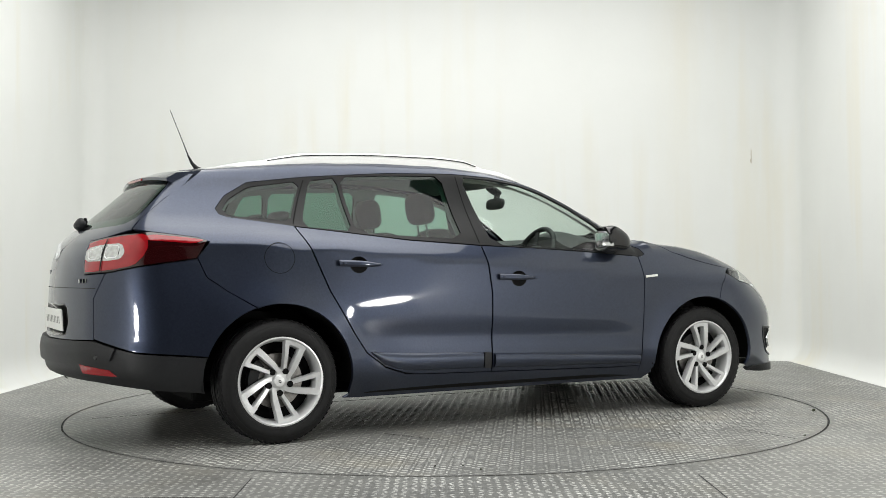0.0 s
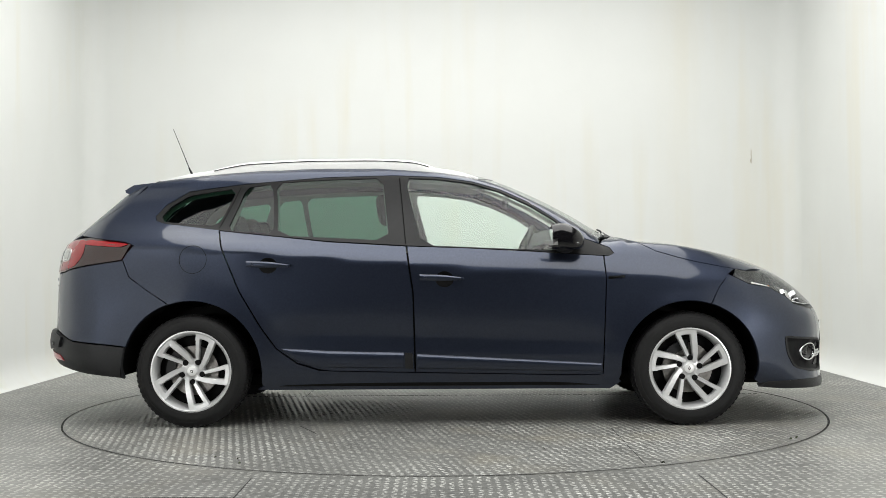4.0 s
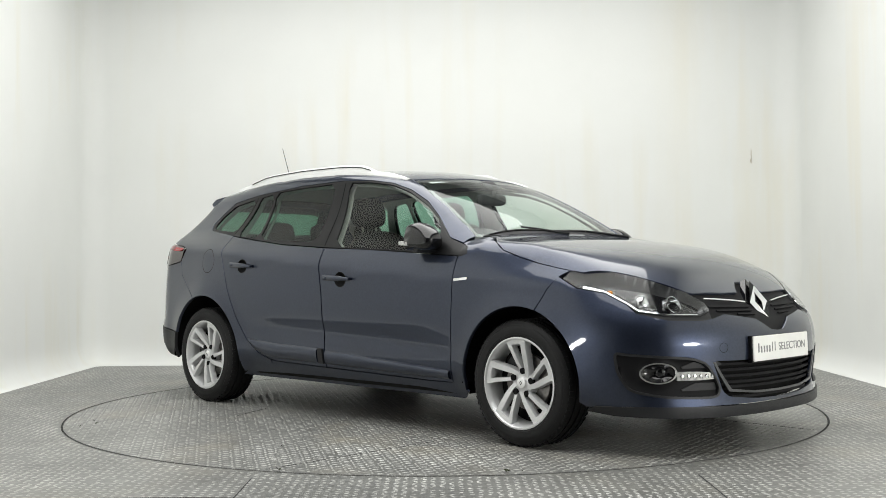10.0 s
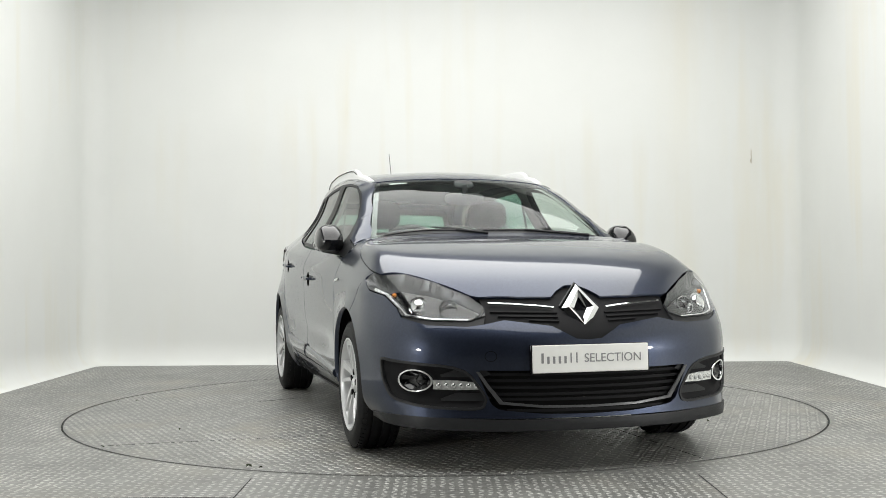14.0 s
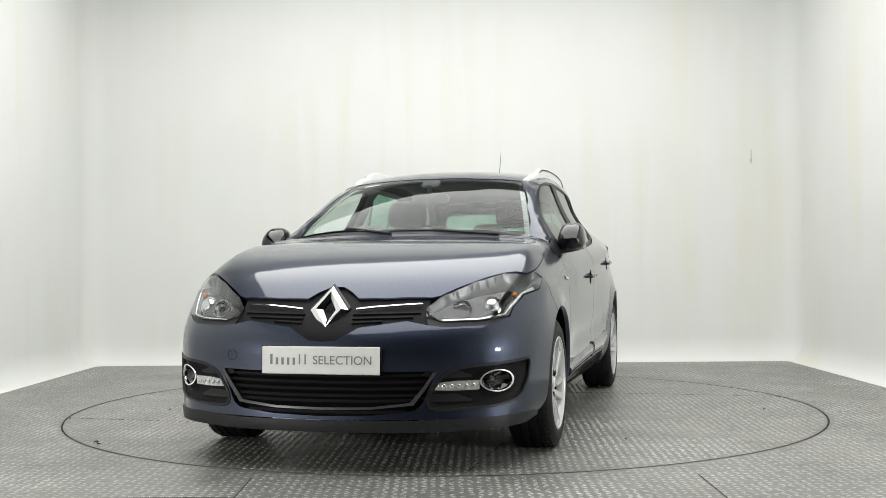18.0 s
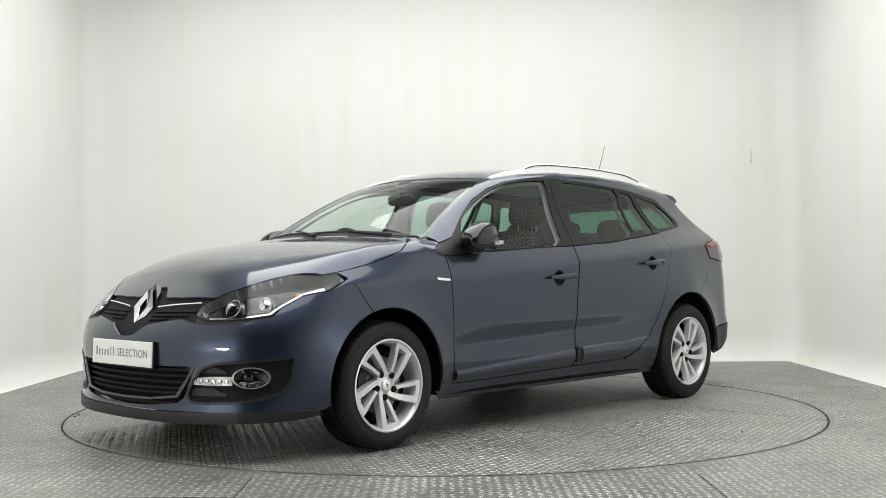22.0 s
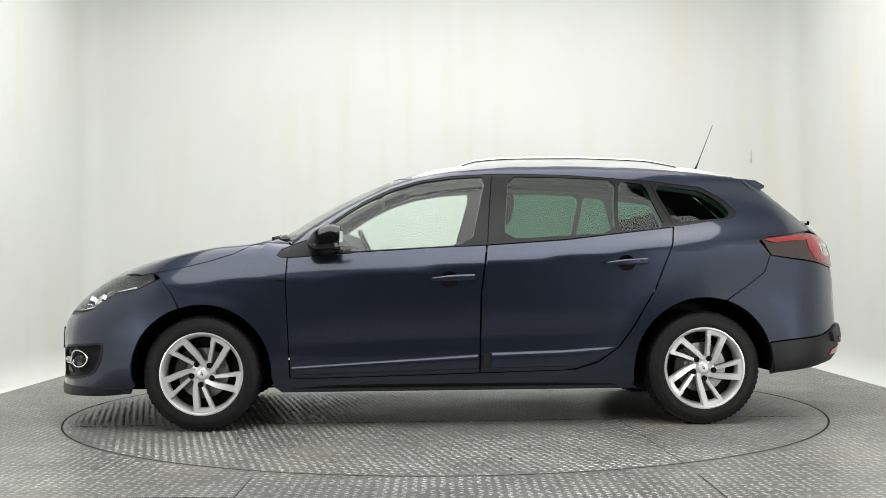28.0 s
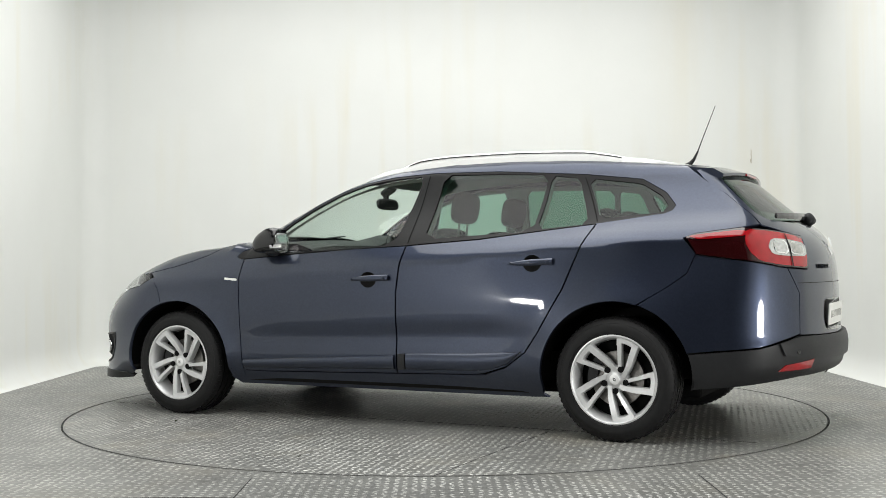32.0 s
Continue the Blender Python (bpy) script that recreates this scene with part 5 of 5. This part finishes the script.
# wipers
for y0, y1, x0, x1 in ((0.50, -0.16, 0.972, 0.975), (-0.08, -0.60, 0.985, 0.925)):
    uv = [(x0 + (x1 - x0) * t - 0.006 * math.sin(math.pi * t), y0 + (y1 - y0) * t) for t in np.linspace(0, 1, 9)]
    P, n = on_body("top", np.array(uv), 0.004)
    wiper = part("wiper_blade", tube(bmesh.new(), [tuple(q) for q in P], 0.006, 6), GLOSS, car, "black wiper blade")
    uv = [(x0 + 0.035 + (x1 - x0 - 0.04) * t, y0 + 0.02 + (y1 - y0) * 0.55 * t) for t in np.linspace(0, 1, 6)]
    P, n = on_body("top", np.array(uv), 0.007)
    part("wiper_arm", tube(bmesh.new(), [tuple(q) for q in P], 0.008, 6, 0.005), PLASTIC, wiper)
panel("cowl", "top", both_top([(0.965, 0.0), (0.957, 0.3), (0.93, 0.52), (0.90, 0.63), (0.945, 0.60), (0.972, 0.52), (0.999, 0.3), (1.007, 0.0)]), PLASTIC, car, "black cowl under the screen", off=0.001, gap=0, fold=0.004)
P, n = on_body("rear", np.array([(math.atan2(0.50 - 0.56 * t, 0.85 + 0.07 * t), 1.088 + 0.012 * t) for t in np.linspace(0, 1, 9)]), 0.018)
rear_wiper = part("rear_wiper", tube(bmesh.new(), [tuple(q) for q in P], 0.008, 6, 0.012, flat=1.8), GLOSS, car, "black rear wiper")
P, n = on_body("rear", np.array([(-0.03, 1.086)]), 0.018)
part("wiper_hub", shell(0.030, 0.042, 0.034, 0.75, 16, 10), PLASTIC, rear_wiper, at=Matrix.Translation(P[0]) @ pose(0, 0, 0, 0, 35, 0), smooth=50)

# ---- the cabin ----
panel("headlining", "top", both_top([(0.30, 0.0), (0.27, 0.3), (0.22, 0.46), (0.0, 0.50), (-0.6, 0.50), (-1.2, 0.47), (-1.6, 0.42), (-1.64, 0.0)]), LINING, car, "pale grey headlining", off=-0.045, gap=0, fold=0, h=0.08)
panel("door_card", "side", [(0.80, 0.935), (0.80, 0.45), (-0.95, 0.45), (-1.15, 1.06), (-0.2, 0.965)], CABIN, car, "charcoal door lining", sides=2, off=-0.075, gap=0, fold=0, h=0.06)
panel("load_lining", "side", [(-1.18, 1.07), (-1.15, 0.72), (-1.9, 0.72), (-1.9, 1.06), (-1.6, 1.115)], CABIN, car, "charcoal load-bay lining", sides=2, off=-0.075, gap=0, fold=0, h=0.06)
bm = box(bmesh.new(), (-0.1, 0, 0.40), (2.2, 1.45, 0.05))
box(bm, (-1.60, 0, 0.62), (0.84, 1.16, 0.05))
box(bm, (1.0, 0, 0.62), (0.05, 1.45, 0.55))
part("cabin_floor", bm, GAP, car, "dark carpeted floor")


def seat(name, x, y, width, headrests, tilt, top_z, label):
    holder = new(name)
    holder.parent = car
    holder["label"] = label
    bm = shell(0.26, width / 2, 0.075, 0.55, 28, 12)
    part("cushion", bm, CLOTH, holder, at=pose(x + 0.25, y, 0.60, 0, -6, 0), smooth=60)
    bm = shell(0.065, width / 2, (top_z - 0.60) / 2 + 0.02, 0.5, 28, 16)
    for v in bm.verts:
        k = max(0, v.co.z) / ((top_z - 0.6) / 2)
        v.co.y *= 1 - 0.22 * k * k
        v.co.x += 0.03 * (abs(v.co.y) / (width / 2)) ** 2
    part("backrest", bm, CLOTH, holder, at=pose(x - 0.06, y, (top_z + 0.60) / 2, 0, tilt, 0), smooth=60)
    for hy in headrests:
        hx = x - 0.06 - math.sin(radians(-tilt)) * (top_z - 0.6) / 2 - 0.045
        part("headrest", shell(0.050, 0.128 if width < 0.8 else 0.115, 0.092 if width < 0.8 else 0.075, 0.6, 24, 14), CLOTH, holder, at=pose(hx - 0.03, y + hy, top_z + (0.13 if width < 0.8 else 0.095), 0, tilt * 0.6, 0), smooth=60)
        bm = bmesh.new()
        for d in (-0.055, 0.055):
            tube(bm, [(hx - 0.005, y + hy + d, top_z - 0.06), (hx - 0.022, y + hy + d, top_z + 0.09)], 0.006, 8)
        part("headrest_post", bm, STEEL, holder, smooth=50)


seat("front_seat", -0.12, -0.36, 0.52, (0,), -16, 1.07, "charcoal cloth front seat")
seat("front_seat", -0.12, 0.36, 0.52, (0,), -16, 1.07, "charcoal cloth front seat")
seat("rear_bench", -0.98, 0.0, 1.26, (-0.40, 0.0, 0.40), -20, 1.00, "charcoal cloth rear bench")
bm = bmesh.new()
prof = [(0.98, 0.98), (0.80, 1.03), (0.62, 1.035), (0.52, 1.0), (0.47, 0.88), (0.55, 0.60), (0.95, 0.60)]
rows = []
for y in np.linspace(-0.68, 0.68, 21):
    hood = 0.045 * math.exp(-((y + 0.36) / 0.2) ** 4)
    k = 0.03 * abs(y / 0.68) ** 4
    rows.append([bm.verts.new((x, y, z - k + (hood if z > 0.98 and x < 0.7 else 0))) for x, z in prof])
for a, b in zip(rows[:-1], rows[1:]):
    for j in range(len(prof) - 1):
        bm.faces.new((a[j], a[j + 1], b[j + 1], b[j]))
dash = part("dashboard", bm, CABIN, car, "charcoal dashboard", smooth=35)
holder = part("steering_wheel", lathe([(0.185 + 0.0155 * math.cos(a), 0.0155 * math.sin(a)) for a in np.linspace(0, 2 * math.pi, 11)], 40, "z"), CABIN, car, "black steering wheel", at=pose(0.46, -0.36, 0.925, 0, -64, 0), smooth=60)
part("wheel_hub", shell(0.07, 0.075, 0.025, 0.7), CABIN, holder, smooth=60)
for a in (20, 160, 270):
    part("wheel_spoke", box(bmesh.new(), (0.11, 0, 0), (0.15, 0.03, 0.014), bevel=0.004), CABIN, holder, at=pose(0, 0, 0, 0, 0, a))
bm = shell(0.018, 0.118, 0.036, 0.6, 24, 10)
rvm = part("rear_view_mirror", bm, CABIN, car, "rear-view mirror", at=pose(0.40, -0.01, 1.262, 0, 8, -4), smooth=60)
part("mirror_stalk", box(bmesh.new(), (0.006, 0, 0.050), (0.03, 0.035, 0.07), bevel=0.01), CABIN, rvm)
part("sensor_pod", shell(0.045, 0.06, 0.014, 0.7), CABIN, rvm, at=pose(-0.02, 0, 0.082, 0, 25, 0), smooth=60)
for s in (1, -1):
    bm = bmesh.new()
    vs = [bm.verts.new(q) for q in ((-0.25, s * 0.585, 1.28), (-0.29, s * 0.585, 1.28), (-0.24, s * 0.66, 0.75), (-0.19, s * 0.66, 0.75))]
    bm.faces.new(vs)
    bmesh.ops.solidify(bm, geom=bm.faces[:], thickness=0.003)
    part("seat_belt", bm, TRIM, car, "dark seat belt")



# ---- movement: the turntable turns, the car on it ----
TURN = ((0, 28.26), (1, 20.87), (2, 13.62), (3, 6.42), (4.5, -4.5), (6, -15.45), (7, -22.82), (8, -30.13), (9, -37.51), (10, -44.9), (11, -52.35), (12, -59.82), (13, -67.28), (14, -74.7), (15.2, -83.7), (16.5, -93.2), (17, -96.95),
        (18, -104.3), (19, -111.6), (20, -118.9), (21, -126.2), (22, -133.4), (23, -140.7), (24, -148.1), (25, -155.5), (26.5, -166.4), (28, -177.2), (29, -184.4), (30, -191.65), (31, -199.0), (32, -206.36))


def motions():
    table, carried = [], []
    for t, a in TURN:
        c, s = math.cos(radians(a)), math.sin(radians(a))
        x, y = -0.015, 0.030
        table.append((t, pose(0, 0, 0, 0, 0, a)))
        carried.append((t, pose(c * x - s * y, s * x + c * y, 0.0025, 0, 0, a)))
    walk(turntable, table)
    walk(car, carried)
    for scrap, at in SCRAPS:
        walk(scrap, [(t, pose(0, 0, 0, 0, 0, a) @ at) for t, a in TURN])


motions()
